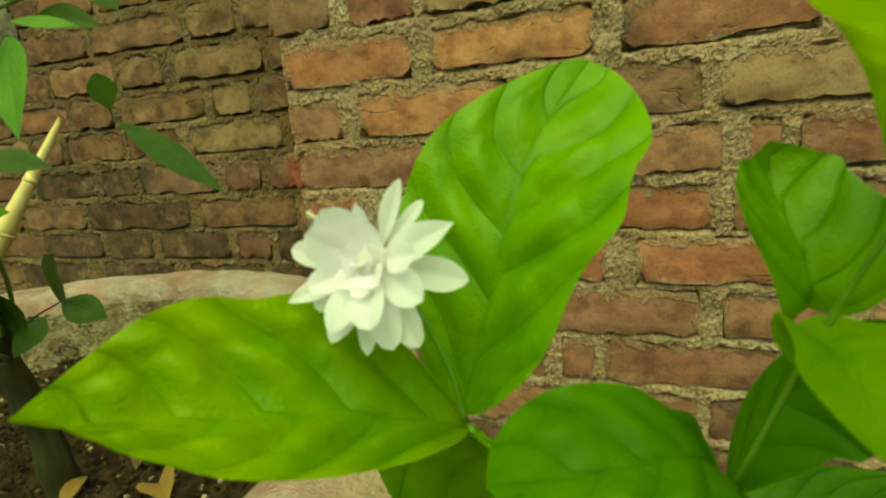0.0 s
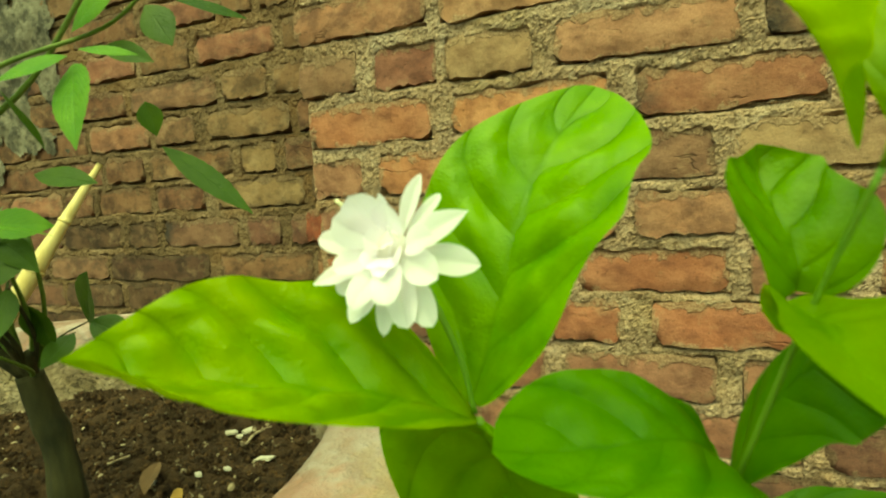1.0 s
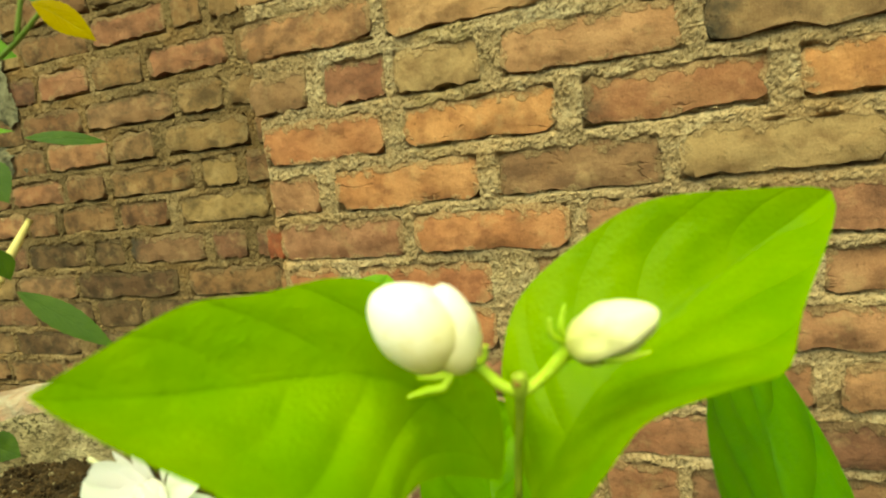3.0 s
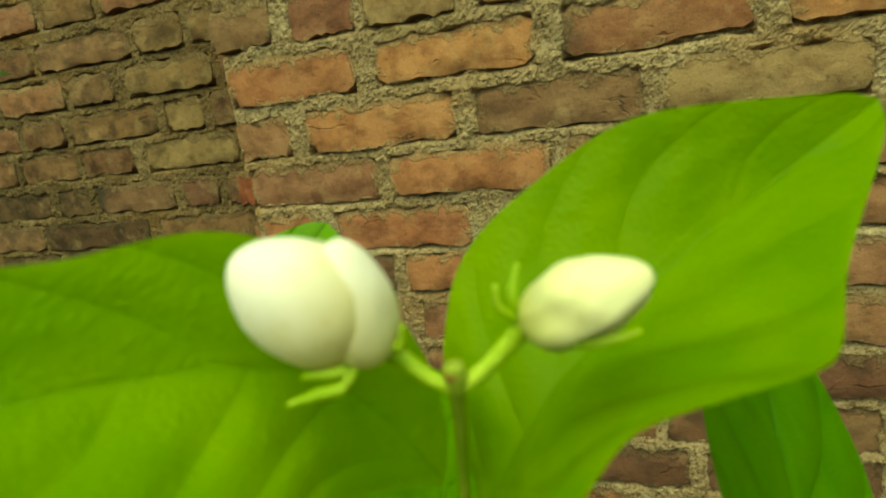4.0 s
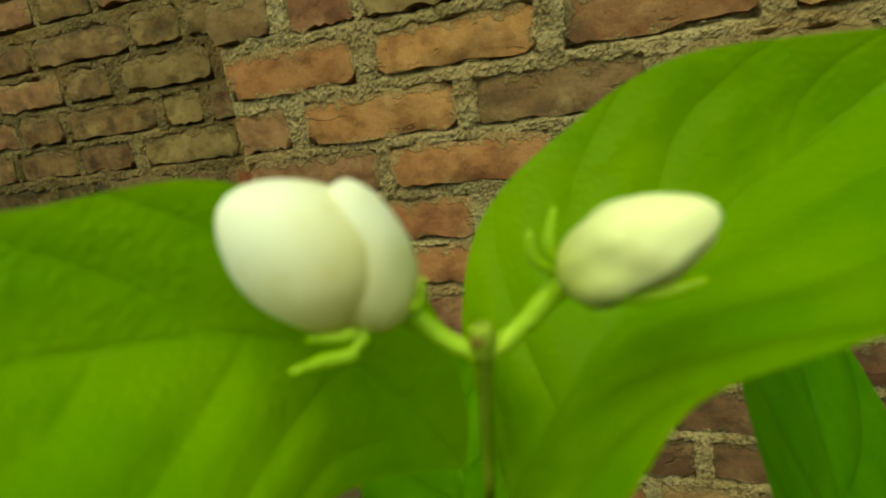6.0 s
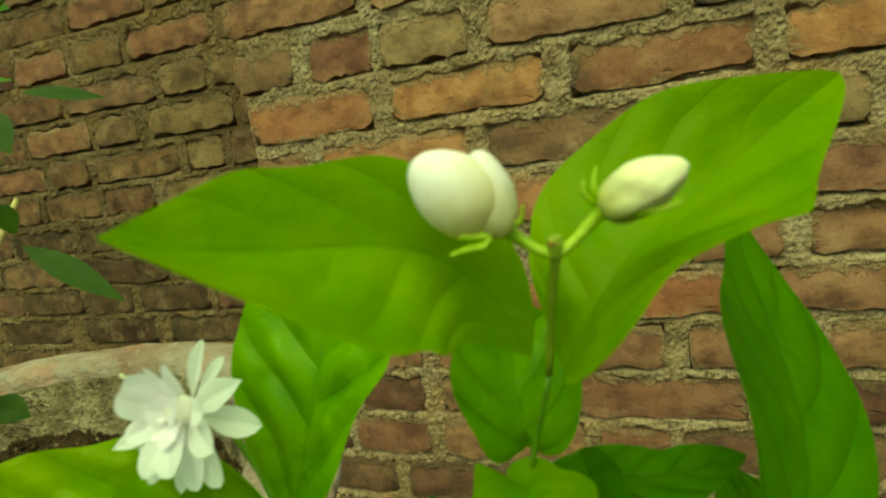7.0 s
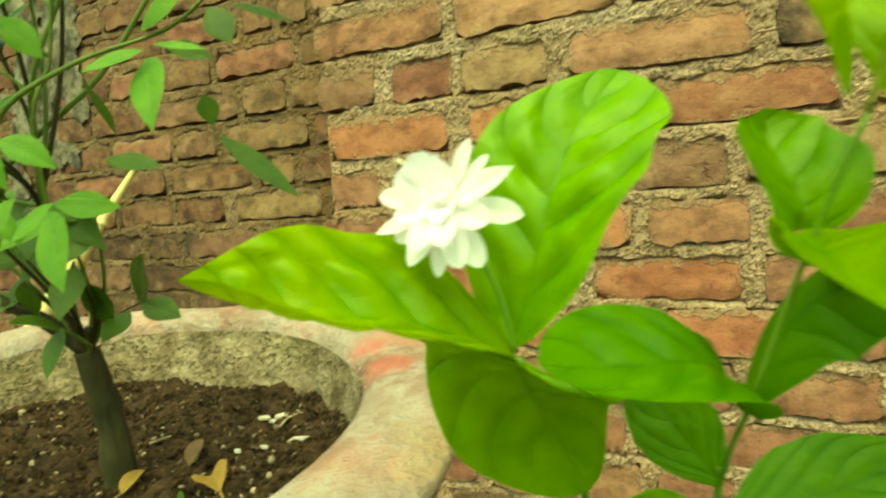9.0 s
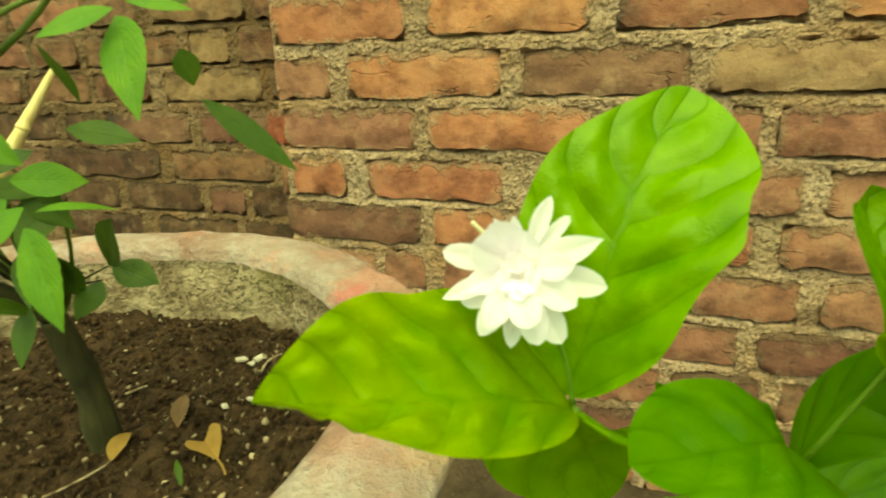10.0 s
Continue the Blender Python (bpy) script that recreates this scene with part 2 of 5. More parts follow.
def leaf_material(name, face, young, vein, glow, rough=0.5, glowing=0.34, spec=0.26, lit_panels=0.35, veining=0.45, tipped=0.0):
    """A living leaf: veins and blotches on a glossy face that lets some light through."""
    m = Nodes(name, rough=rough, spec=spec)
    uv = m.node("ShaderNodeUVMap")
    uv.uv_map = "UVMap"
    sep = m.node("ShaderNodeSeparateXYZ")
    m.link(uv.outputs[0], sep.inputs[0])
    u, v = sep.outputs[0], sep.outputs[1]
    side = m.math("ABSOLUTE", m.math("SUBTRACT", v, 0.5))
    rib = m.ramp(side, [(0.0, grey(0.40)), (0.010, grey(0.30)), (0.030, grey(0))])
    lines = m.node("ShaderNodeUVMap")
    lines.uv_map = "Veins"
    along = m.node("ShaderNodeSeparateXYZ")
    m.link(lines.outputs[0], along.inputs[0])
    phase = m.math("FRACT", m.math("MULTIPLY_ADD", along.outputs[0], 10.0, 10.0))
    line = m.math("ABSOLUTE", m.math("SUBTRACT", phase, 0.5))
    lateral = m.math("MULTIPLY", m.ramp(line, [(0.0, grey(1)), (0.025, grey(0.75)), (0.08, grey(0))]), m.ramp(m.noise(60, 2), [(0.35, grey(0.15)), (0.65, grey(1))]))
    net = m.node("ShaderNodeTexVoronoi", Scale=900.0)
    net.feature = "DISTANCE_TO_EDGE"
    m.link(m.position(), net.inputs["Vector"])
    blotch = m.noise(85, 4)
    c = m.mix(m.ramp(blotch, [(0.35, grey(0)), (0.7, grey(1))]), face, young)
    if tipped:
        # yellowing from the tip
        c = m.mix(m.ramp(m.math("ADD", u, m.math("MULTIPLY", m.math("SUBTRACT", m.noise(45, 3), 0.5), 0.5)), [(0.25, grey(tipped)), (0.75, grey(0))]), c, (face[0] * 0.42, face[1] * 0.72, face[2]))
    # paler between side veins: mostly the light on the quilted swellings, put into colour
    c = m.mix(m.ramp(line, [(0.06, grey(0)), (0.42, grey(lit_panels))]), c, young)
    edge = m.ramp(side, [(0.455, grey(0)), (0.5, grey(0.55))])
    c = m.mix(edge, c, young)
    both = m.math("MAXIMUM", rib, m.math("MULTIPLY", lateral, veining))
    c = m.mix(m.math("MULTIPLY", both, 0.85), c, vein)
    tr = m.tree.nodes.new("ShaderNodeBsdfTranslucent")
    m.link(m.mix(1.0, m.mix(0.35, c, glow), grey(1.0), "MULTIPLY"), tr.inputs[0])
    mixer = m.tree.nodes.new("ShaderNodeMixShader")
    mixer.inputs[0].default_value = glowing
    m.link(m.bsdf.outputs[0], mixer.inputs[1])
    m.link(tr.outputs[0], mixer.inputs[2])
    m.link(mixer.outputs[0], m.tree.nodes["Material Output"].inputs[0])
    h = m.math("ADD", m.math("MULTIPLY", net.outputs[0], 0.25), m.math("MULTIPLY", both, -0.5))
    # the face sinks into the side veins, and swells between the finer ones
    mesh = m.node("ShaderNodeTexVoronoi", Scale=230.0)
    mesh.feature = "SMOOTH_F1"
    m.link(m.position(), mesh.inputs["Vector"])
    h = m.math("ADD", h, m.math("MULTIPLY", m.ramp(line, [(0.0, grey(0)), (0.07, grey(0.65)), (0.28, grey(1))]), 1.6 * veining))
    h = m.math("ADD", h, m.math("MULTIPLY", mesh.outputs["Distance"], -2.0 * veining))
    m.bump(m.math("ADD", h, m.math("MULTIPLY", m.noise(260, 3), 0.5)), 0.6, 0.0012)
    return m.colour(c)


JASMINE = leaf_material("jasmine_leaf", (0.088, 0.225, 0.002), (0.172, 0.335, 0.004), (0.046, 0.150, 0.002), (0.38, 0.62, 0.01), rough=0.42, spec=0.28, veining=0.28)
JASMINE_OLD = leaf_material("old_jasmine_leaf", (0.048, 0.150, 0.002), (0.090, 0.212, 0.002), (0.020, 0.084, 0.002), (0.22, 0.5, 0.01), veining=0.18)
JASMINE_NEW = leaf_material("young_jasmine_leaf", (0.138, 0.278, 0.002), (0.214, 0.348, 0.003), (0.112, 0.242, 0.002), (0.54, 0.73, 0.01), rough=0.5, spec=0.24, glowing=0.46, lit_panels=0.0, veining=0.10)
JASMINE_YELLOW = leaf_material("yellowing_jasmine_leaf", (0.132, 0.265, 0.002), (0.235, 0.335, 0.002), (0.066, 0.165, 0.002), (0.50, 0.66, 0.01), rough=0.46, spec=0.28, tipped=0.6, veining=0.27)
ROSE = leaf_material("rose_leaf", (0.085, 0.215, 0.024), (0.15, 0.30, 0.03), (0.14, 0.28, 0.04), (0.27, 0.52, 0.04), rough=0.5, veining=0.12)
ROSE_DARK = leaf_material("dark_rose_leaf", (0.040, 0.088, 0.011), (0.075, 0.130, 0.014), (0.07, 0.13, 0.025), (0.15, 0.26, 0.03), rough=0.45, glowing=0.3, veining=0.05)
ROSE_BLUE = leaf_material("blue_green_rose_leaf", (0.05, 0.15, 0.055), (0.08, 0.20, 0.07), (0.09, 0.21, 0.08), (0.15, 0.4, 0.1), rough=0.4, veining=0.12)
YELLOW = leaf_material("yellow_leaf", (0.50, 0.33, 0.01), (0.6, 0.42, 0.02), (0.62, 0.5, 0.1), (0.7, 0.5, 0.03), rough=0.5, veining=0.12)
DEAD = leaf_material("dead_leaf_skin", (0.10, 0.058, 0.028), (0.155, 0.088, 0.042), (0.08, 0.04, 0.025), (0.2, 0.1, 0.04), rough=0.8, glowing=0.1, veining=0.12)
DRY = leaf_material("dry_leaf_skin", (0.21, 0.12, 0.03), (0.30, 0.18, 0.05), (0.35, 0.18, 0.06), (0.5, 0.3, 0.1), rough=0.8, glowing=0.15, veining=0.12)


def petal_material(name, low, high, foot, reach, tip=None, through_light=0.35):
    """White petal tissue: tinted towards the foot, with faint tan bruises."""
    m = Nodes(name, rough=0.5, spec=0.3)
    c = m.mix(m.noise(160, 3), low, high)
    if tip:
        c = m.mix(m.ramp(m.noise(260, 4, 0.6), [(0.54, grey(0)), (0.70, grey(0.45))]), c, tip)
    uv = m.node("ShaderNodeUVMap")
    uv.uv_map = "UVMap"
    sep = m.node("ShaderNodeSeparateXYZ")
    m.link(uv.outputs[0], sep.inputs[0])
    along = m.math("ADD", sep.outputs[0], m.math("MULTIPLY", m.math("SUBTRACT", m.noise(300, 3), 0.5), 0.25))
    c = m.mix(m.ramp(along, [(0.0, grey(0.85)), (reach, grey(0))]), c, foot)
    tr = m.tree.nodes.new("ShaderNodeBsdfTranslucent")
    m.link(c, tr.inputs[0])
    mixer = m.tree.nodes.new("ShaderNodeMixShader")
    mixer.inputs[0].default_value = through_light
    m.link(m.bsdf.outputs[0], mixer.inputs[1])
    m.link(tr.outputs[0], mixer.inputs[2])
    m.link(mixer.outputs[0], m.tree.nodes["Material Output"].inputs[0])
    m.bump(m.noise(500, 3), 0.12, 0.0005)
    return m.colour(c)


PETAL = petal_material("white_petal", (0.965, 0.915, 1.0), (0.98, 0.935, 1.0), (0.92, 0.89, 0.82), 0.10, None, 0.55)
PETAL_PINK = petal_material("pink_petal", (0.86, 0.66, 0.55), (0.90, 0.74, 0.64), (0.8, 0.8, 0.55), 0.3)
BUD = petal_material("cream_bud", (0.97, 0.895, 0.91), (0.98, 0.92, 0.96), (0.78, 0.66, 0.16), 0.78, (0.76, 0.60, 0.34), 0.38)
BUD_GREEN = petal_material("greenish_bud", (0.84, 0.77, 0.48), (0.92, 0.85, 0.64), (0.50, 0.49, 0.08), 0.60, (0.52, 0.46, 0.16), 0.22)


def stem_material(name, a, b, scale=120, rough=0.6, stretch=(1, 1, 0.25)):
    m = Nodes(name, rough=rough, spec=0.3)
    n, n2 = m.noise(scale, 5, stretch=stretch), m.noise(scale * 6, 3)
    c = m.mix(m.ramp(n, [(0.35, grey(0)), (0.65, grey(1))]), a, b)
    m.bump(m.math("ADD", n, n2), 0.4, 0.001)
    return m.colour(c)


STEM = stem_material("green_stem", (0.105, 0.215, 0.022), (0.18, 0.30, 0.035), 200, 0.5)
SCAR = stem_material("brown_scar", (0.22, 0.10, 0.03), (0.33, 0.18, 0.06), 500, 0.7)
CALYX = stem_material("calyx_green", (0.28, 0.40, 0.03), (0.42, 0.52, 0.07), 300, 0.5)
SHOOT = stem_material("shoot_tip", (0.19, 0.26, 0.028), (0.31, 0.35, 0.055), 300, 0.5)
ROSE_STEM = stem_material("rose_stem", (0.10, 0.15, 0.025), (0.15, 0.21, 0.04), 150, 0.55)
TRUNK = stem_material("rose_bark", (0.016, 0.016, 0.005), (0.052, 0.045, 0.015), 130, 0.9)
BAMBOO = stem_material("dry_bamboo", (0.55, 0.42, 0.16), (0.68, 0.56, 0.26), 60, 0.5)
LITTER = stem_material("straw_litter", (0.09, 0.055, 0.03), (0.38, 0.30, 0.19), 260, 0.9, (1, 1, 1))
CHIP = stem_material("pale_chip", (0.34, 0.29, 0.21), (0.52, 0.47, 0.38), 90, 0.85, (1, 1, 1))


# ---------- mesh helpers ----------
def finish(bm, name, material, smooth=True):
    me = bpy.data.meshes.new(name)
    bm.normal_update()
    bm.to_mesh(me)
    bm.free()
    for mat in material if isinstance(material, (list, tuple)) else [material]:
        me.materials.append(mat)
    if smooth:
        me.shade_smooth()
    return me


def part(name, bm, material, parent, label="", smooth=True):
    ob = new(name, finish(bm, name, material, smooth) if isinstance(bm, bmesh.types.BMesh) else bm)
    ob.parent = parent
    return tagged(ob, label)


def spline(points, radii, steps=6):
    """Points and radii along a smooth line through the given points."""
    pts = [Vector(p) for p in points]
    ext = [2 * pts[0] - pts[1], *pts, 2 * pts[-1] - pts[-2]]
    out, rad = [], []
    for i in range(len(pts) - 1):
        p0, p1, p2, p3 = ext[i:i + 4]
        for k in range(steps + (i == len(pts) - 2)):
            s = k / steps
            out.append(0.5 * (2 * p1 + (p2 - p0) * s + (2 * p0 - 5 * p1 + 4 * p2 - p3) * s * s + (3 * p1 - p0 - 3 * p2 + p3) * s ** 3))
            rad.append(radii[i] * (1 - s) + radii[i + 1] * s)
    return out, rad


def tube(points, radii, sides=8, steps=6, bm=None):
    bm = bm or bmesh.new()
    pts, rad = spline(points, radii, steps)
    rings = []
    ref = Vector((0.3, 0.9, 0.2)).normalized()
    for i, p in enumerate(pts):
        t = (pts[min(i + 1, len(pts) - 1)] - pts[max(i - 1, 0)]).normalized()
        a = (ref - t * ref.dot(t)).normalized()
        b = t.cross(a)
        rings.append([bm.verts.new(p + (a * math.cos(2 * math.pi * k / sides) + b * math.sin(2 * math.pi * k / sides)) * rad[i]) for k in range(sides)])
    for r, q in zip(rings, rings[1:]):
        for k in range(sides):
            bm.faces.new((r[k], r[(k + 1) % sides], q[(k + 1) % sides], q[k]))
    bm.faces.new(rings[0][::-1])
    bm.faces.new(rings[-1])
    return bm


def leaf(base, tip, normal, half, sag=(0, 0, 0), widest=0.45, fold=0.2, droop=0.0, quilt=0.0, veins=7.0, serrate=0.0, taper=1.0, blunt=0.0,
         n_u=26, n_v=12, twist=0.0, wave=0.0, lobes=0.0, skew=0.0, bend=0.0, tip_taper=0.0):
    """A leaf blade from base to tip. half: half its width; sag: how far the middle of the rib is bent off the straight line;
    fold: how steeply both halves rise from the rib; droop: how far the margins bend back; quilt: swelling between the veins;
    wave: unevenness of the margin; lobes: how far the base reaches back on both sides of the stalk;
    skew: how much wider one half is than the other; bend: how far the lower half turns down along the rib;
    tip_taper: below 1 for a blunt, rounded tip."""
    bm = bmesh.new()
    layer, vein_layer = bm.loops.layers.uv.new("UVMap"), bm.loops.layers.uv.new("Veins")
    b, e, up = Vector(base), Vector(tip), Vector(normal).normalized()
    c = (b + e) / 2 + Vector(sag) * 2
    a = math.log(0.5) / math.log(widest)
    grid, coords = [], {}
    for i in range(n_u + 1):
        u = i / n_u
        p = b * (1 - u) ** 2 + c * 2 * u * (1 - u) + e * u * u
        t = ((c - b) * (1 - u) + (e - c) * u).normalized()
        s = up.cross(t).normalized()
        if twist:
            s = Matrix.Rotation(twist * (u - 0.5), 3, t) @ s
        n = t.cross(s)
        w = math.sin(math.pi * u ** a) ** (tip_taper if tip_taper and u > widest else taper) if 0 < u < 1 else 0.0
        w = max(w, blunt * (1 - u) * min(1, u * 9), 0.012) * half
        row = []
        for j in range(n_v + 1):
            v = 2 * j / n_v - 1
            av = abs(v)
            sign = 3.0 if v > 0 else -3.0
            ww = w * (1 + skew * v) * (1 + serrate * ((i % 2) - 0.5) * (av > 0.99)) * (1 + wave * av * (noise.noise((u * 5, sign, half * 800)) + 0.6 * noise.noise((u * 15, sign, half * 500))))
            h = (fold + (bend if v < 0 else 0.0)) * av * w - droop * av * av * w
            ph = (u - av * (0.30 + 0.22 * av) + 0.075 * noise.noise((u * 3.2, v * 1.1 + (2 if v > 0 else -2), half * 900 + b.x * 50))) * veins + (0.3 if v > 0 else 0.0)
            h += 0.55 * quilt * half * abs(math.sin(math.pi * (ph + 0.5))) ** 0.6 * min(1.0, 4 * av) * (1 - av ** 4) * math.sin(math.pi * min(1, u * 1.1)) ** 0.5
            h += quilt * half * (0.8 * noise.noise((u * 6, v * 3.2, half * 700)) + 0.4 * noise.noise((u * 15, v * 8, half * 300))) * (1 - av ** 4) * math.sin(math.pi * u)
            h += wave * 1.6 * half * av * av * noise.noise((u * 4.5, sign, half * 400)) * math.sin(math.pi * u)
            vert = bm.verts.new(p + s * v * ww + n * h - t * (lobes * half * av * (1 - u) ** 5))
            coords[vert] = (u, (v + 1) / 2, ph)
            row.append(vert)
        grid.append(row)
    for r, q in zip(grid, grid[1:]):
        for j in range(n_v):
            face = bm.faces.new((r[j], q[j], q[j + 1], r[j + 1]))
            for loop in face.loops:
                loop[layer].uv = coords[loop.vert][:2]
                loop[vein_layer].uv = (coords[loop.vert][2] * 0.1, 0.0)
    return bm


def blade(rib, normal, left, right, twist=0.0, blunt=0.7, folds=(0.1, 0.1, 0.0, 0.0), quilt=0.1, veins=5.0, wave=0.0, n_u=72, n_v=32, lobes=0.0):
    """A broad leaf along a curved rib of four control points. left, right: half widths in millimetres at even steps from stalk to tip;
    folds: how far the left and the right half rise from the rib, in radians, and how much that grows towards the tip;
    quilt: swelling between the veins; blunt: small for round ends, large for pointed ones; lobes: how far the base reaches back beside the stalk."""
    bm = bmesh.new()
    layer, vein_layer = bm.loops.layers.uv.new("UVMap"), bm.loops.layers.uv.new("Veins")
    p0, p1, p2, p3 = (Vector(p) for p in rib)
    up = Vector(normal).normalized()
    size = (p3 - p0).length

    def width(row, u):
        n = len(row) - 1
        k = min(int(u * n), n - 1)
        c = (2 * row[0] - row[1], *row, 2 * row[-1] - row[-2])[k:k + 4]
        f = u * n - k
        w = 0.5 * (2 * c[1] + (c[2] - c[0]) * f + (2 * c[0] - 5 * c[1] + 4 * c[2] - c[3]) * f * f + (3 * c[1] - c[0] - 3 * c[2] + c[3]) * f ** 3)
        return 0.001 * max(0.25, w * max(4 * u * (1 - u), 1e-6) ** blunt)

    grid, coords = [], {}
    for i in range(n_u + 1):
        u = i / n_u
        p = p0 * (1 - u) ** 3 + p1 * 3 * u * (1 - u) ** 2 + p2 * 3 * u * u * (1 - u) + p3 * u ** 3
        t = ((p1 - p0) * (1 - u) ** 2 + (p2 - p1) * 2 * u * (1 - u) + (p3 - p2) * u * u).normalized()
        s = up.cross(t).normalized()
        n = t.cross(s)
        a = twist * (u - 0.5)
        s, n = s * math.cos(a) + n * math.sin(a), n * math.cos(a) - s * math.sin(a)
        row = []
        for j in range(n_v + 1):
            v = 2 * j / n_v - 1
            av = abs(v)
            sign = 1 if v >= 0 else -1
            a = (folds[0] + folds[2] * (u - 0.5)) if v >= 0 else (folds[1] + folds[3] * (u - 0.5))
            face = n * math.cos(a) - s * (sign * math.sin(a))
            rise = (math.sqrt(av * av + 0.012) - 0.1095) / 0.8965
            w = width(left if v >= 0 else right, u)
            ph = (u - av * (0.16 + 0.16 * av) * min(1.0, 3.4 * w / size + 0.25) + 0.035 * noise.noise((u * 2.6, v * 1.3 + 2 * sign, size * 900))) * veins + (0.35 if sign > 0 else 0.0)
            ends = min(1.0, 6 * u) * min(1.0, 5 * (1 - u))
            swell = (math.sqrt(math.sin(math.pi * (ph + 0.5)) ** 2 + 0.05) - 0.22) * 1.2 * (0.85 + 0.3 * noise.noise((ph * 1.1, av * 3.4 + 5 * sign, size * 500)))
            swell *= 1 - 0.35 * math.exp(-((av - 0.62) / 0.07) ** 2)
            h = quilt * w * (swell - 0.4) * min(1.0, 2.4 * av) * (1 - av ** 3) * ends
            h += quilt * w * 0.18 * noise.noise((u * 5, v * 2.6, size * 700)) * (1 - av ** 4) * ends * min(1.0, 3 * av)
            h += wave * w * av * av * (noise.noise((u * 4.0, sign, size * 400)) + 0.5 * noise.noise((u * 11.0, sign, size * 900))) * ends
            h -= 0.1 * quilt * w * math.exp(-(av / 0.05) ** 2)
            ww = w * (1 + wave * 0.5 * av * noise.noise((u * 9, 3 * sign, size * 800)) * ends)
            vert = bm.verts.new(p + s * (sign * math.cos(a) * av * ww) + n * (math.sin(a) * rise * ww) + face * h - t * (lobes * 0.001 * av * (1 - u) ** 6))
            coords[vert] = (u, (v + 1) / 2, ph)
            row.append(vert)
        grid.append(row)
    for r, q in zip(grid, grid[1:]):
        for j in range(n_v):
            face = bm.faces.new((r[j], q[j], q[j + 1], r[j + 1]))
            for loop in face.loops:
                loop[layer].uv = coords[loop.vert][:2]
                loop[vein_layer].uv = (coords[loop.vert][2] * 0.1, 0.0)
    return bm


def lathe(profile, segments=96, wobble=0.0, centre=(0, 0)):
    """A turned form from (radius, height) pairs, slightly uneven; a third number moves that ring off centre, towards the thin side of the rim."""
    bm = bmesh.new()
    rings = []
    for r, z, *off in profile:
        ring, aside = [], off[0] if off else 0.0
        for k in range(segments):
            a = 2 * math.pi * k / segments
            d = wobble * (noise.noise((math.cos(a) * 2.2, math.sin(a) * 2.2, z * 9)) + 0.4 * noise.noise((math.cos(a) * 9, math.sin(a) * 9, z * 50)) + 0.22 * noise.noise((math.cos(a) * 34, math.sin(a) * 34, r * 160)))
            ring.append(bm.verts.new((centre[0] + (r + d) * math.cos(a) - 0.6 * aside, centre[1] + (r + d) * math.sin(a) + 0.8 * aside, z + d * 0.5)))
        rings.append(ring)
    for r, q in zip(rings, rings[1:]):
        for k in range(segments):
            bm.faces.new((r[k], r[(k + 1) % segments], q[(k + 1) % segments], q[k]))
    return bm


# ---------- ground ----------
bm = bmesh.new()
rings = [[bm.verts.new((0, 0, GROUND))]]
for i in range(1, 91):
    far = 0.035 * i if i <= 60 else 2.1 * 1.22 ** (i - 60)
    ring = []
    for k in range(144):
        x, y = far * math.cos(math.pi * k / 72), far * math.sin(math.pi * k / 72)
        z = 0.012 * noise.noise((x * 6, y * 6, 0)) + 0.006 * noise.noise((x * 25, y * 25, 3)) if i < 70 else 0.0
        ring.append(bm.verts.new((x, y, GROUND + z)))
    rings.append(ring)
for r, q in zip(rings, rings[1:]):
    for k in range(144):
        bm.faces.new((r[0], q[k], q[(k + 1) % 144]) if len(r) == 1 else (r[k], q[k], q[(k + 1) % 144], r[(k + 1) % 144]))
tagged(new("ground", finish(bm, "ground", EARTH)), "bare brown garden earth at the foot of the wall", "ground", kind="structure")

# ---------- brick walls ----------
rng = random.Random(7)


def brick_mesh(seed):
    """One hand-made brick of unit size, its front face at y = 0: worn edges, an uneven face."""
    r = random.Random(seed)
    bm = bmesh.new()
    nx, nz = 14, 5
    front = []
    for i in range(nx + 1):
        row = []
        for j in range(nz + 1):
            x, z = i / nx - 0.5, j / nz - 0.5
            rim = i in (0, nx) or j in (0, nz)
            d = 0.05 * noise.noise((x * 4 + seed * 9.1, z * 3, 1.7)) + 0.025 * noise.noise((x * 13 + seed * 3.1, z * 7, 4.7))
            if rim:
                x += r.uniform(-0.005, 0.005)
                z += r.uniform(-0.022, 0.022) + 0.11 * noise.noise((x * 5.5, z + seed, 8.3)) + 0.05 * noise.noise((x * 17, z + seed, 2.3))
                d += r.uniform(0.0, 0.05)
            if i in (0, nx) and j in (0, nz):
                x *= r.uniform(0.93, 0.99)
                z *= r.uniform(0.70, 0.95)
                d += 0.03
            row.append(bm.verts.new((x, d, z)))
        front.append(row)
    for i in range(nx):
        for j in range(nz):
            bm.faces.new((front[i][j], front[i + 1][j], front[i + 1][j + 1], front[i][j + 1]))
    rim = [front[i][0] for i in range(nx)] + [front[nx][j] for j in range(nz)] + [front[i][nz] for i in range(nx, 0, -1)] + [front[0][j] for j in range(nz, 0, -1)]
    back = [bm.verts.new((v.co.x, 1.0, v.co.z)) for v in rim]
    n = len(rim)
    for k in range(n):
        bm.faces.new((rim[(k + 1) % n], rim[k], back[k], back[(k + 1) % n]))
    return bm


BRICK_MESHES = {}
for tone in BRICK:
    for k in range(4):
        BRICK_MESHES[tone, k] = finish(brick_mesh(k + 5 * len(BRICK_MESHES)), "brick", BRICK[tone])
        BRICK_MESHES[tone, k].set_sharp_from_angle(angle=radians(50))

BRICK_HEIGHT = 0.0672


LAID = {}


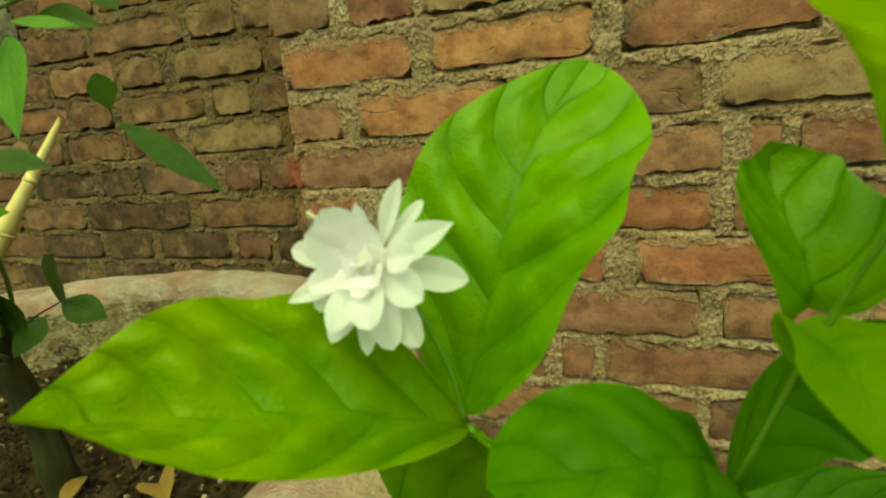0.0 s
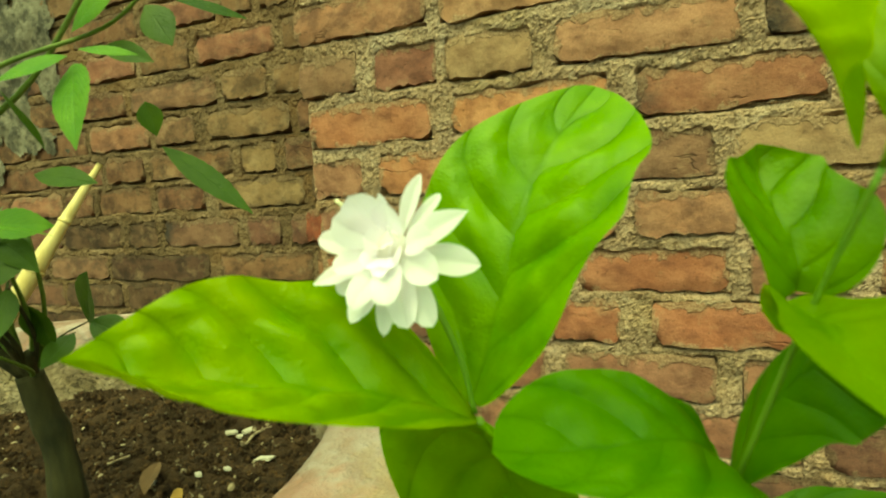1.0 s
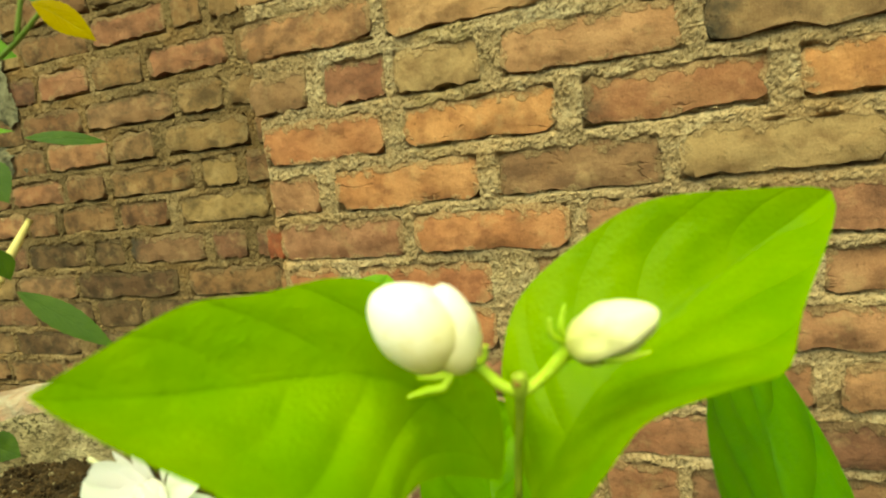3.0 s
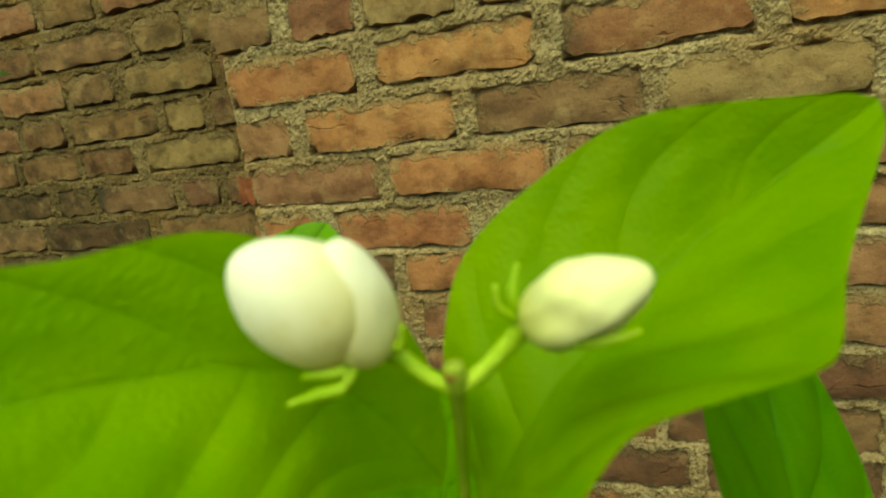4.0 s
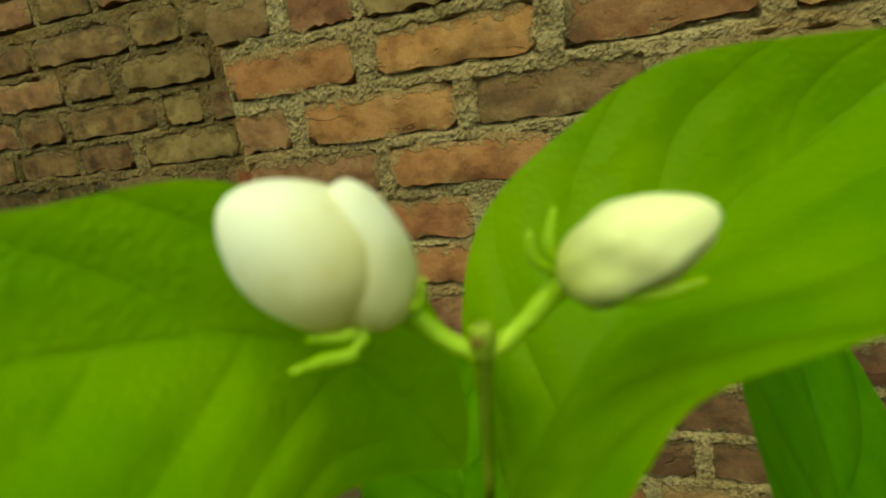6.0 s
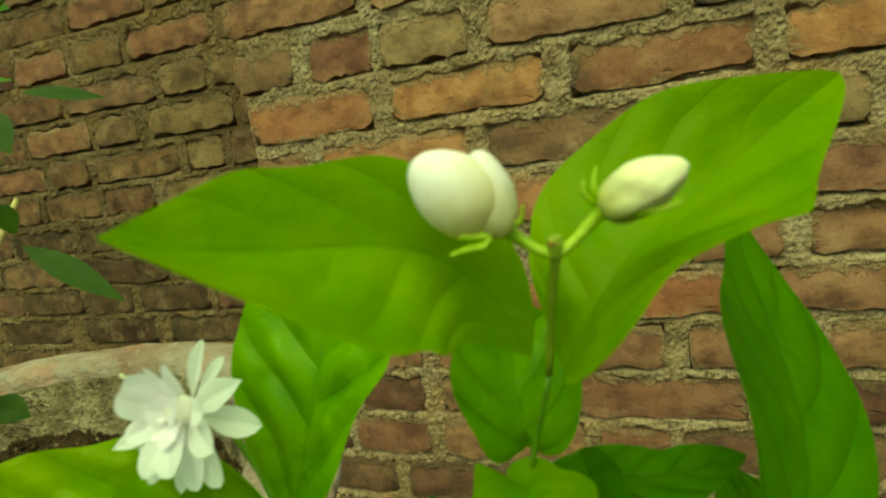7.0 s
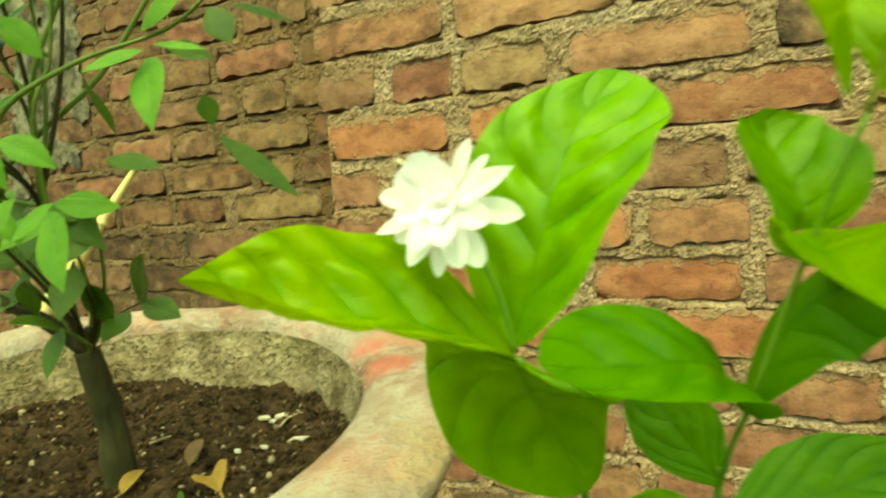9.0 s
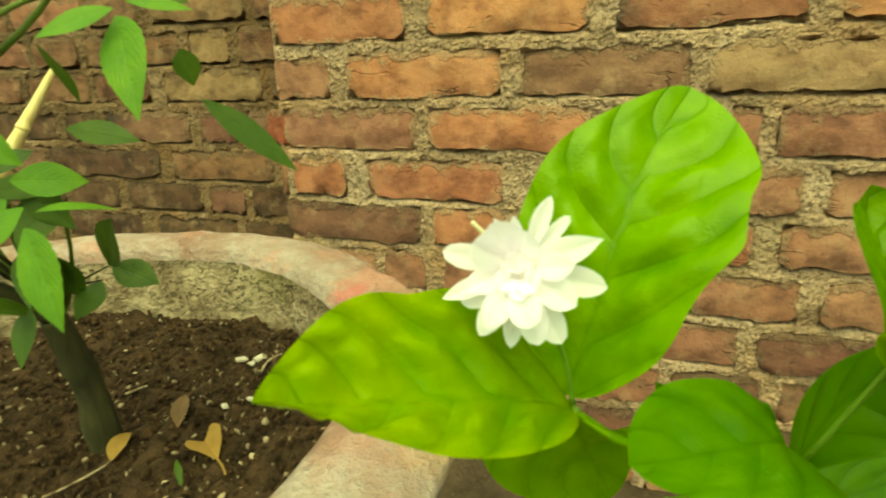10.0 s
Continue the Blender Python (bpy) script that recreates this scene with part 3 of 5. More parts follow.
def lay(wall, y, x0, x1, z, tone, high=BRICK_HEIGHT, proud=None, bedded=True):
    """One brick of a wall, from x0 to x1, standing on height z."""
    ob = new("brick", BRICK_MESHES[tone, rng.randrange(4)])
    if bedded:
        LAID.setdefault(wall.name, []).append((x0 - 0.003, x1 + 0.003, z - 0.002, z - 0.002 + high))
    ob.parent = wall
    ob.scale = (x1 - x0 + 0.006, 0.09, high * rng.uniform(0.96, 1.04))
    ob.location = ((x0 + x1) / 2, y + (rng.uniform(-0.002, 0.005) if proud is None else proud), z - 0.002 + high / 2)
    ob.rotation_euler = (rng.uniform(-0.085, -0.02), rng.uniform(-0.008, 0.008), rng.uniform(-0.012, 0.012))


def course(wall, y, z, bricks, left, right, tones="obrrld"):
    """One course: the bricks that stand out, as (start, end, tone), and ordinary bricks on to both ends."""
    for x0, x1, tone in bricks:
        lay(wall, y, x0, x1, z, tone)
    x = bricks[0][0] - 0.02
    while x > left:
        w = rng.choice((0.235, 0.225, 0.11, 0.24))
        lay(wall, y, max(x - w, left), x, z, rng.choice(tones))
        x -= w + 0.02
    x = bricks[-1][1] + 0.03
    while x < right:
        w = rng.choice((0.235, 0.24, 0.115, 0.23))
        lay(wall, y, x, min(x + w, right), z, rng.choice(tones))
        x += w + 0.025


def steps(a, b, near0, near1, fine, coarse):
    """Stations from a to b, close together between near0 and near1."""
    out = [a]
    while out[-1] < b:
        out.append(out[-1] + (fine if near0 <= out[-1] <= near1 else coarse))
    out[-1] = b
    return out


def mortar_face(me, bricks, x0, x1, y, z0, z1, material, near, fine, deep, cut):
    """A crumbly sheet of mortar with the wall's body behind it: flush in the joints and lapping over the bricks' edges, but hollow right under each brick."""
    r = random.Random(11)
    xs, zs = steps(x0, x1, *near[:2], fine, 0.012), steps(z0, z1, *near[2:], fine, 0.012)
    nx, nz = len(xs), len(zs)
    rows = [[b for b in bricks if b[2] - 0.014 < z < b[3] + 0.004] for z in zs]
    verts, faces = [], []
    for x in xs:
        for z, row in zip(zs, rows):
            inside, under = -1.0, 1.0
            for a, b, low, high in row:
                if a < x < b:
                    if z < low + 0.001:
                        under = low - z
                    inside = max(inside, min(x - a, b - x, z - low + 0.004, high - z))
                    break
            lap = inside + 0.009 * noise.noise((x * 26, z * 34, y + 1)) + 0.003 * noise.noise((x * 95, z * 95, y + 6))
            d = deep + 0.004 * noise.noise((x * 26, z * 28, y)) + 0.0020 * noise.noise((x * 70, z * 70, y + 4)) + 0.004 * noise.noise((x * 9, z * 9, y + 8))
            d += 0.016 * min(1.0, max(0.0, (lap - 0.002) / 0.006))
            d += cut * math.exp(-(under / 0.0055) ** 2) * max(0.0, 0.65 + 1.5 * noise.noise((x * 9, z * 5, y + 2)))
            d -= 0.0040 * max(0.0, noise.noise((x * 130, z * 130, y))) + r.uniform(-0.0012, 0.0012) - 0.0006
            verts.append((x, y + d, z))
    for i in range(nx - 1):
        for j in range(nz - 1):
            a = i * nz + j
            faces.append((a, a + nz, a + nz + 1, a + 1))
    edge = [i * nz for i in range(nx - 1)] + [(nx - 1) * nz + j for j in range(nz - 1)] + [i * nz + nz - 1 for i in range(nx - 1, 0, -1)] + list(range(nz - 1, 0, -1))
    n, first = len(edge), len(verts)
    verts += [(verts[k][0], y + 0.23, verts[k][2]) for k in edge]
    faces += [(edge[(k + 1) % n], edge[k], first + k, first + (k + 1) % n) for k in range(n)]
    faces.append(tuple(range(first + n - 1, first - 1, -1)))
    me.from_pydata(verts, [], faces)
    me.materials.append(material)


TOP = 1.72
wall_right = tagged(new("wall_right", bpy.data.meshes.new("wall_right")), "old orange and buff brick wall in crumbling lime mortar", "wall", kind="structure")
wall_left = tagged(new("wall_left", bpy.data.meshes.new("wall_left")), "set-back brown brick wall with rough thick joints", "wall", kind="structure")

R_LEFT, R_RIGHT = -0.48, 1.58


def right(z, *bricks):
    course(wall_right, WALL_R, z, bricks, R_LEFT, R_RIGHT)


right(1.182, (-0.490, -0.383, "b"), (-0.352, -0.091, "v"), (-0.062, 0.175, "o"))
right(1.085, (-0.490, -0.239, "r"), (-0.211, 0.041, "b"), (0.066, 0.317, "b"), (0.363, 0.590, "o"))
right(0.991, (-0.488, -0.375, "v"), (-0.336, -0.227, "r"), (-0.205, -0.068, "l"), (-0.028, 0.215, "b"), (0.250, 0.478, "k"))
right(0.903, (-0.472, -0.240, "o"), (-0.199, 0.042, "o"), (0.083, 0.317, "e"), (0.356, 0.590, "o"))
right(0.814, (-0.476, -0.378, "b"), (-0.338, -0.086, "o"), (-0.052, 0.183, "v"), (0.211, 0.440, "l"))
right(0.729, (-0.468, -0.226, "b"), (-0.199, 0.049, "o"), (0.080, 0.208, "r"), (0.245, 0.280, "r"), (0.306, 0.530, "r"))
right(0.645, (-0.457, -0.360, "o"), (-0.314, -0.080, "o"), (-0.006, 0.200, "o"), (0.230, 0.340, "r"), (0.376, 0.600, "b"))
right(0.567, (-0.478, -0.220, "d"), (-0.195, -0.080, "o"), (-0.049, 0.050, "o"), (0.101, 0.288, "o"), (0.330, 0.560, "r"))
right(0.484, (-0.470, -0.310, "b"), (-0.288, -0.216, "r"), (-0.179, -0.069, "r"), (-0.030, 0.181, "b"), (0.221, 0.360, "r"), (0.395, 0.600, "r"))
right(0.401, (-0.470, -0.360, "r"), (-0.340, -0.222, "d"), (-0.179, -0.048, "r"), (-0.015, 0.030, "r"), (0.050, 0.288, "r"), (0.320, 0.540, "d"))
right(0.318, (-0.478, -0.385, "d"), (-0.361, -0.222, "r"), (-0.190, 0.050, "r"), (0.082, 0.181, "r"), (0.205, 0.330, "d"))
right(0.233, (-0.470, -0.300, "d"), (-0.270, -0.030, "d"), (0.000, 0.230, "d"), (0.255, 0.480, "d"))
for k, z in enumerate((0.148, 1.275, 1.365, 1.455, 1.545, 1.635)):
    right(z, (-0.48 + 0.02 * (k % 2), -0.37 + 0.11 * (k % 2), "b"))
# the red end of a brick that looks out of the corner
lay(wall_right, WALL_R + 0.022, -0.517, -0.470, 0.732, "x", 0.06)
# the ends of the courses round the corner
for k in range(18):
    z = 0.148 + 0.0872 * k
    lay(wall_right, WALL_R + 0.125, -0.492, -0.40, z, rng.choice("rbod"), 0.066, bedded=False)

L_LEFT, L_RIGHT = -2.75, -0.35


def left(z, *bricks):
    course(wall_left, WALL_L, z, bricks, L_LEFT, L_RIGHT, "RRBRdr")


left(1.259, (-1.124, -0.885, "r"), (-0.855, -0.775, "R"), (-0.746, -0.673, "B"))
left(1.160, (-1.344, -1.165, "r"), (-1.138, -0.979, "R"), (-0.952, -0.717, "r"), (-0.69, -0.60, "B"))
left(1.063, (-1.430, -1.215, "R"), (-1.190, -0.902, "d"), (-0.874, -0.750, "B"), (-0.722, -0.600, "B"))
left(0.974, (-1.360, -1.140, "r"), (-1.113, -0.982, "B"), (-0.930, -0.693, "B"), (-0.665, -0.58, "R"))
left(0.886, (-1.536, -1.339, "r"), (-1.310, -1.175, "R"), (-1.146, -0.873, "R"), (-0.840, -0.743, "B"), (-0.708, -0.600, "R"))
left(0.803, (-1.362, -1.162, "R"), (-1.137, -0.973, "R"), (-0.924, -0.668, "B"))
# the darkest bricks, in the lower courses
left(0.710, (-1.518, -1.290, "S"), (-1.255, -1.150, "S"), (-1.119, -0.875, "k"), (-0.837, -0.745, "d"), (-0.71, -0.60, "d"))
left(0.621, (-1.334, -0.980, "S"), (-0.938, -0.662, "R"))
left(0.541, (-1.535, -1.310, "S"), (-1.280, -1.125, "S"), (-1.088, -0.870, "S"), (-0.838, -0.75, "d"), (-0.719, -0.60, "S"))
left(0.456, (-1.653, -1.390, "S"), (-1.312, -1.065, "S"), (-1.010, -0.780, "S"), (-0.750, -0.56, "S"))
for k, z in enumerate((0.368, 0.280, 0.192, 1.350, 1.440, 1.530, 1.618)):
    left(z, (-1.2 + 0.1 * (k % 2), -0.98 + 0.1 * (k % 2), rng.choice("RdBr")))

mortar_face(wall_right.data, LAID["wall_right"], -0.475, 1.6, WALL_R + 0.004, GROUND - 0.05, TOP, MORTAR, (-0.48, 0.55, 0.20, 1.30), 0.0028, -0.0014, 0.010)
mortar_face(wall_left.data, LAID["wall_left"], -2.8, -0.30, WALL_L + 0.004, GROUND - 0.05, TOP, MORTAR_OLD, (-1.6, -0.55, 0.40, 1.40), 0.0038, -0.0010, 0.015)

# ---------- old plaster left on the set-back wall ----------
def plaster_mesh(x0, x1, z0, z1, y):
    n, m, verts, faces = 90, 120, [], []
    for i in range(n + 1):
        for j in range(m + 1):
            x, z = x0 + (x1 - x0) * i / n, z0 + (z1 - z0) * j / m
            edge = min(i / n, 1 - i / n, j / m, 1 - j / m)
            d = 0.006 * noise.noise((x * 30, z * 30, 6)) + 0.004 * noise.noise((x * 90, z * 90, 2)) + 0.02 * max(0.0, 0.12 - edge)
            hole = max(0.0, noise.noise((x * 8, z * 7, 31)) - 0.12) * 0.12
            verts.append((x, y + d + hole, z))
    for i in range(n):
        for j in range(m):
            a = i * (m + 1) + j
            x, z = x0 + (x1 - x0) * i / n, z0 + (z1 - z0) * j / m
            edge = min(i / n, 1 - i / n, j / m, 1 - j / m)
            if noise.noise((x * 9, z * 9, 12)) + 0.4 * noise.noise((x * 30, z * 30, 3)) < 3.2 * edge - 0.25:
                faces.append((a, a + m + 1, a + m + 2, a + 1))
    me = bpy.data.meshes.new("plaster")
    me.from_pydata(verts, [], faces)
    me.materials.append(PLASTER)
    me.shade_smooth()
    return me


part("plaster", plaster_mesh(-1.86, -1.44, 0.90, 1.62, WALL_L - 0.006), PLASTER, wall_left, "flaking grey lime plaster with black mould")

# ---------- the clay pot with its soil ----------
LEAN = (0.0777, 0.0405, 0.0)
pot = tagged(new("flower_pot"), "large weathered clay flower pot with a whitewashed rim", "flower pot")
h = RIM - GROUND + 0.012
pot.location, pot.rotation_euler = (PC[0] - h * math.sin(LEAN[1]), PC[1] + h * math.sin(LEAN[0]), GROUND - 0.012), LEAN
part("outer_wall", lathe([(0.0, 0.0), (0.112, 0.0), (0.120, 0.02), (0.158, h - 0.12), (0.170, h - 0.06), (0.180, h - 0.03), (0.186, h - 0.016), (0.1905, h - 0.014), (0.1955, h - 0.009), (0.1972, h - 0.005)], 200, 0.004), TERRACOTTA, pot,
     "dark red-brown clay side")
part("rim", lathe([(0.1972, h - 0.005), (0.1975, h - 0.003), (0.1960, h), (0.190, h + 0.0020, 0.001), (0.178, h + 0.0024, 0.005), (0.166, h + 0.0016, 0.010), (0.1575, h - 0.0008, 0.013),
                   (0.1530, h - 0.0045, 0.014), (0.1505, h - 0.0100, 0.014)], 200, 0.004), POT, pot, "chalky worn rim with red stains")
part("inner_wall", lathe([(0.1505, h - 0.010, 0.014), (0.1485, h - 0.017, 0.0125), (0.1465, h - 0.024, 0.0095), (0.1445, h - 0.032, 0.006), (0.1425, h - 0.040, 0.003), (0.138, h - 0.07), (0.13, h - 0.12), (0.0, h - 0.125)], 200, 0.005), POT_IN, pot, "moss-stained rough inner face")

bm = bmesh.new()
rings = [[bm.verts.new((0, 0, 0))]]
for i in range(1, 71):
    rings.append([bm.verts.new((0.156 * i / 70 * math.cos(a * math.pi / 90), 0.156 * i / 70 * math.sin(a * math.pi / 90), 0)) for a in range(180)])
for r, q in zip(rings, rings[1:]):
    for k in range(180):
        if len(r) == 1:
            bm.faces.new((r[0], q[k], q[(k + 1) % 180]))
        else:
            bm.faces.new((r[k], q[k], q[(k + 1) % 180], r[(k + 1) % 180]))


def soil_height(x, y):
    return 0.009 * noise.noise((x * 14, y * 14, 2)) + 0.006 * noise.noise((x * 45, y * 45, 5)) + 0.003 * (math.hypot(x, y) / 0.152) ** 4 - 0.001


for v in bm.verts:
    v.co.z = soil_height(*v.co.xy) + 0.006 * noise.noise((v.co.x * 120, v.co.y * 120, 9))
soil = tagged(new("potting_soil", finish(bm, "potting_soil", SOIL)), "dark crumbly potting soil with dry bits", "soil", kind="stuff")
soil.location = (*PC, SOIL_Z)


def crumbs(count, seed, low, high, flat=1.0):
    """Many small clods lying on the soil, in one mesh."""
    r = random.Random(seed)
    verts, faces = [], []
    ico = bmesh.new()
    bmesh.ops.create_icosphere(ico, subdivisions=1, radius=1)
    shape = [v.co.copy() for v in ico.verts]
    index = [[v.index for v in f.verts] for f in ico.faces]
    ico.free()
    for _ in range(count):
        a, d, s = r.uniform(0, 2 * math.pi), 0.148 * math.sqrt(r.random()), r.uniform(low, high) * r.uniform(0.6, 1)
        at = Vector((d * math.cos(a), d * math.sin(a), soil_height(d * math.cos(a), d * math.sin(a)) + 0.001))
        turn = Euler((r.uniform(0, 6), r.uniform(0, 6), r.uniform(0, 6))).to_matrix()
        n = len(verts)
        for p in shape:
            q = turn @ Vector((p.x * r.uniform(0.7, 1.2), p.y * r.uniform(0.6, 1.0), p.z * flat)) * s
            verts.append(at + q)
        faces += [[n + i for i in f] for f in index]
    me = bpy.data.meshes.new("clods")
    me.from_pydata(verts, [], faces)
    return me


for name, count, low, high, flat, mat, label in (("soil_clods", 10000, 0.0005, 0.0026, 0.6, CLODS, "loose clods of dark soil"),
                                                 ("plant_litter", 900, 0.0004, 0.0030, 0.35, LITTER, "pale scraps of straw and shell on soil")):
    me = crumbs(count, 3 + count, low, high, flat)
    me.materials.append(mat)
    ob = tagged(new(name, me), label, "soil litter", kind="stuff")
    ob.location = (*PC, SOIL_Z)

# ---------- dry leaves and chips on the soil ----------
def on_soil(x, y, up=0.003):
    """A point at that height over the soil."""
    return Vector((x, y, SOIL_Z + soil_height(x - PC[0], y - PC[1]) + up))


for (x0, y0), (x1, y1), half, wide, mat, label in (((-0.0530, 0.2815), (-0.0695, 0.2905), 0.0075, 0.66, DRY, "fallen yellow-brown heart-shaped leaf lying on soil"),
                                                   ((-0.1002, 0.2712), (-0.1032, 0.2860), 0.0042, 0.45, DRY, "small round yellow-brown leaf lying on soil"),
                                                   ((-0.0855, 0.2950), (-0.0960, 0.3130), 0.0040, 0.45, DEAD, "small curled dark brown leaf lying on soil"),
                                                   ((-0.0590, 0.2665), (-0.0690, 0.2755), 0.0014, 0.4, ROSE_DARK, "tiny green blade sprouting from soil")):
    base, tip = on_soil(x0, y0), on_soil(x1, y1, 0.006)
    heart = wide == 0.66
    bm = leaf(base, tip, (0.1, -0.3, 1), half, (0, 0, 0.002), wide, 0.35, n_u=18, n_v=12, taper=0.6 if heart else 1.0, tip_taper=0.35 if heart else 0.0, wave=0.06)
    if heart:
        # the notch between its two lobes
        for v in bm.verts:
            off = v.co - base
            along = off.dot((tip - base).normalized())
            across = (off - (tip - base).normalized() * along).length
            v.co -= (tip - base) * 0.42 * max(0.0, 1 - across / 0.006) * max(0.0, along / (tip - base).length - 0.35)
    ob = tagged(new("dry_leaf" if mat in (DRY, DEAD) else "seedling", finish(bm, "blade", mat)), label, "dry leaf" if mat in (DRY, DEAD) else "seedling")
    if heart:
        part("stalk", tube([base, on_soil(-0.0485, 0.2785), on_soil(-0.0445, 0.2752, 0.002)], [0.0006, 0.0005, 0.0004], 6, 4), DRY, ob)
for pts, rad in ((((-0.1020, 0.2822), (-0.1005, 0.2700), (-0.1035, 0.2609), (-0.1080, 0.2540), (-0.1119, 0.2489)), 0.0006), (((-0.0858, 0.3580), (-0.0880, 0.3690), (-0.0863, 0.3798)), 0.0008),
                 (((-0.1400, 0.3180), (-0.1320, 0.3250)), 0.0008)):
    tagged(new("dead_root", finish(tube([on_soil(*p) for p in pts], [rad] * len(pts), 6, 5), "dead_root", LITTER)), "thin pale dead root lying on soil", "root", group="dead roots on the soil")
for x, y, size in ((-0.0605, 0.3440, 0.0062), (-0.0969, 0.3732, 0.0048), (-0.1085, 0.3717, 0.0040), (-0.0985, 0.3690, 0.0034), (-0.0780, 0.3180, 0.0028), (-0.0900, 0.3020, 0.0028), (-0.0720, 0.3300, 0.0024)):
    bm = bmesh.new()
    bmesh.ops.create_cube(bm, size=1, matrix=Matrix.LocRotScale((0, 0, 0), Euler((0.15, 0.1, x * 50)), (size * 1.6, size, 0.0012)))
    bmesh.ops.bevel(bm, geom=bm.edges[:], offset=0.0003, segments=1)
    for v in bm.verts:
        v.co += Vector((noise.noise(v.co * 300), noise.noise(v.co * 290 + Vector((3, 3, 3))), 0)) * size * 0.3
    ob = tagged(new("white_chip", finish(bm, "white_chip", CHIP, False)), "small pale chip of stone on soil", "stone chip", group="chips on the soil")
    ob.location = on_soil(x, y, 0.0025)

# ---------- bamboo stake ----------
stake = tagged(new("bamboo_stake"), "dry yellow bamboo stake leaning behind the pot", "plant stake")
b1, knot = Vector((-0.363, 0.503, 0.856)), Vector((-0.397, 0.452, 0.762))
d = (knot - b1).normalized()
b0 = b1 + d * ((GROUND - 0.03 - b1.z) / d.z)
d = b1 - b0
stops = (0.0, 0.35, 0.62, 1 - (knot - b1).length / d.length, 1 - 0.55 * (knot - b1).length / d.length, 1.0)
rads = (0.0120, 0.0115, 0.0098, 0.0080, 0.0050, 0.0028)
for k in range(5):
    p, q = b0 + d * stops[k], b0 + d * stops[k + 1]
    r0, r1 = rads[k], rads[k + 1]
    gap = d.normalized() * 0.0012
    part("section", tube([p + gap, p + (q - p) * 0.1, p + (q - p) * 0.9, q - gap], [r0 * 1.12, r0, r1, r1 * 1.10], 12, 3), BAMBOO, stake)
    if k:
        part("node_ring", tube([p - gap * 1.5, p, p + gap * 1.5], [r0 * 1.08, r0 * 1.2, r0 * 1.08], 12, 2), BAMBOO, stake)

# ---------- the rose in the pot ----------
rose = tagged(new("rose_bush"), "young rose bush with a thick pruned stem and green leaflets", "rose bush")
trunk_pts = [(-0.110, 0.285, 0.664), (-0.1125, 0.2815, 0.684), (-0.1135, 0.279, 0.715), (-0.1175, 0.2745, 0.746)]
bm = tube(trunk_pts, [0.0098, 0.0074, 0.0058, 0.0054], 28, 14)
for v in bm.verts:
    knob = 0.0011 * noise.noise(v.co * 70) + 0.0007 * noise.noise((v.co.x * 420, v.co.y * 420, v.co.z * 60)) + 0.0009 * math.exp(-((v.co.z - 0.722) / 0.004) ** 2)
    v.co += (v.co - Vector((-0.113, 0.280, v.co.z))).normalized() * knob
part("trunk", bm, TRUNK, rose, "dark olive-brown knobbly woody stem")


def branch(pts, r, mat):
    part("branch", tube(pts, [0.5 * r * (1 - 0.55 * k / (len(pts) - 1)) for k in range(len(pts))], 8), mat, rose)


branch([(-0.118, 0.274, 0.747), (-0.127, 0.264, 0.761), (-0.140, 0.250, 0.775), (-0.165, 0.230, 0.80)], 0.0080, TRUNK)
branch([(-0.118, 0.274, 0.747), (-0.126, 0.262, 0.785), (-0.126, 0.252, 0.821), (-0.088, 0.272, 0.861), (-0.058, 0.283, 0.900), (-0.020, 0.286, 0.915), (0.017, 0.290, 0.940)], 0.0030, ROSE_STEM)
branch([(-0.058, 0.283, 0.900), (-0.045, 0.269, 0.933), (-0.036, 0.251, 0.960)], 0.0022, ROSE_STEM)
branch([(-0.046, 0.268, 0.933), (-0.031, 0.271, 0.965)], 0.0016, ROSE_STEM)
branch([(-0.118, 0.274, 0.747), (-0.108, 0.258, 0.80), (-0.093, 0.248, 0.851), (-0.077, 0.250, 0.880), (-0.056, 0.252, 0.909), (-0.037, 0.260, 0.940)], 0.0026, ROSE_STEM)
branch([(-0.126, 0.252, 0.815), (-0.095, 0.237, 0.841), (-0.071, 0.250, 0.859), (-0.048, 0.272, 0.873), (-0.030, 0.278, 0.886)], 0.0024, ROSE_STEM)
branch([(-0.118, 0.274, 0.747), (-0.091, 0.246, 0.833), (-0.082, 0.249, 0.863), (-0.072, 0.246, 0.900), (-0.060, 0.236, 0.935)], 0.0020, ROSE_STEM)
branch([(-0.049, 0.227, 0.909), (-0.047, 0.218, 0.915), (-0.046, 0.206, 0.921)], 0.0012, TRUNK)
branch([(-0.118, 0.274, 0.746), (-0.113, 0.284, 0.758), (-0.104, 0.2935, 0.7645)], 0.0013, TRUNK)
branch([(-0.113, 0.284, 0.758), (-0.0943, 0.280, 0.763)], 0.0011, TRUNK)


def rose_leaf(base, tip, tone="g", half=0.25, tilt=0.0):
    """One leaflet, with the bit of stalk that it hangs on."""
    b, t = Vector(base), Vector(tip)
    length = (t - b).length
    n = Vector((rng.uniform(-0.2, 0.6), -0.85, 0.40 + tilt + rng.uniform(-0.3, 0.3)))
    mat = {"g": ROSE, "d": ROSE_DARK, "y": YELLOW, "b": ROSE_BLUE}[tone]
    part("leaflet", leaf(b, t, n, length * half * rng.uniform(0.85, 1.1), (0, 0, rng.uniform(0.0, 0.08) * length), 0.46, rng.uniform(0.05, 0.35), 0.1, 0.03, 8,
                         0.05, n_u=20, n_v=6), mat, rose)


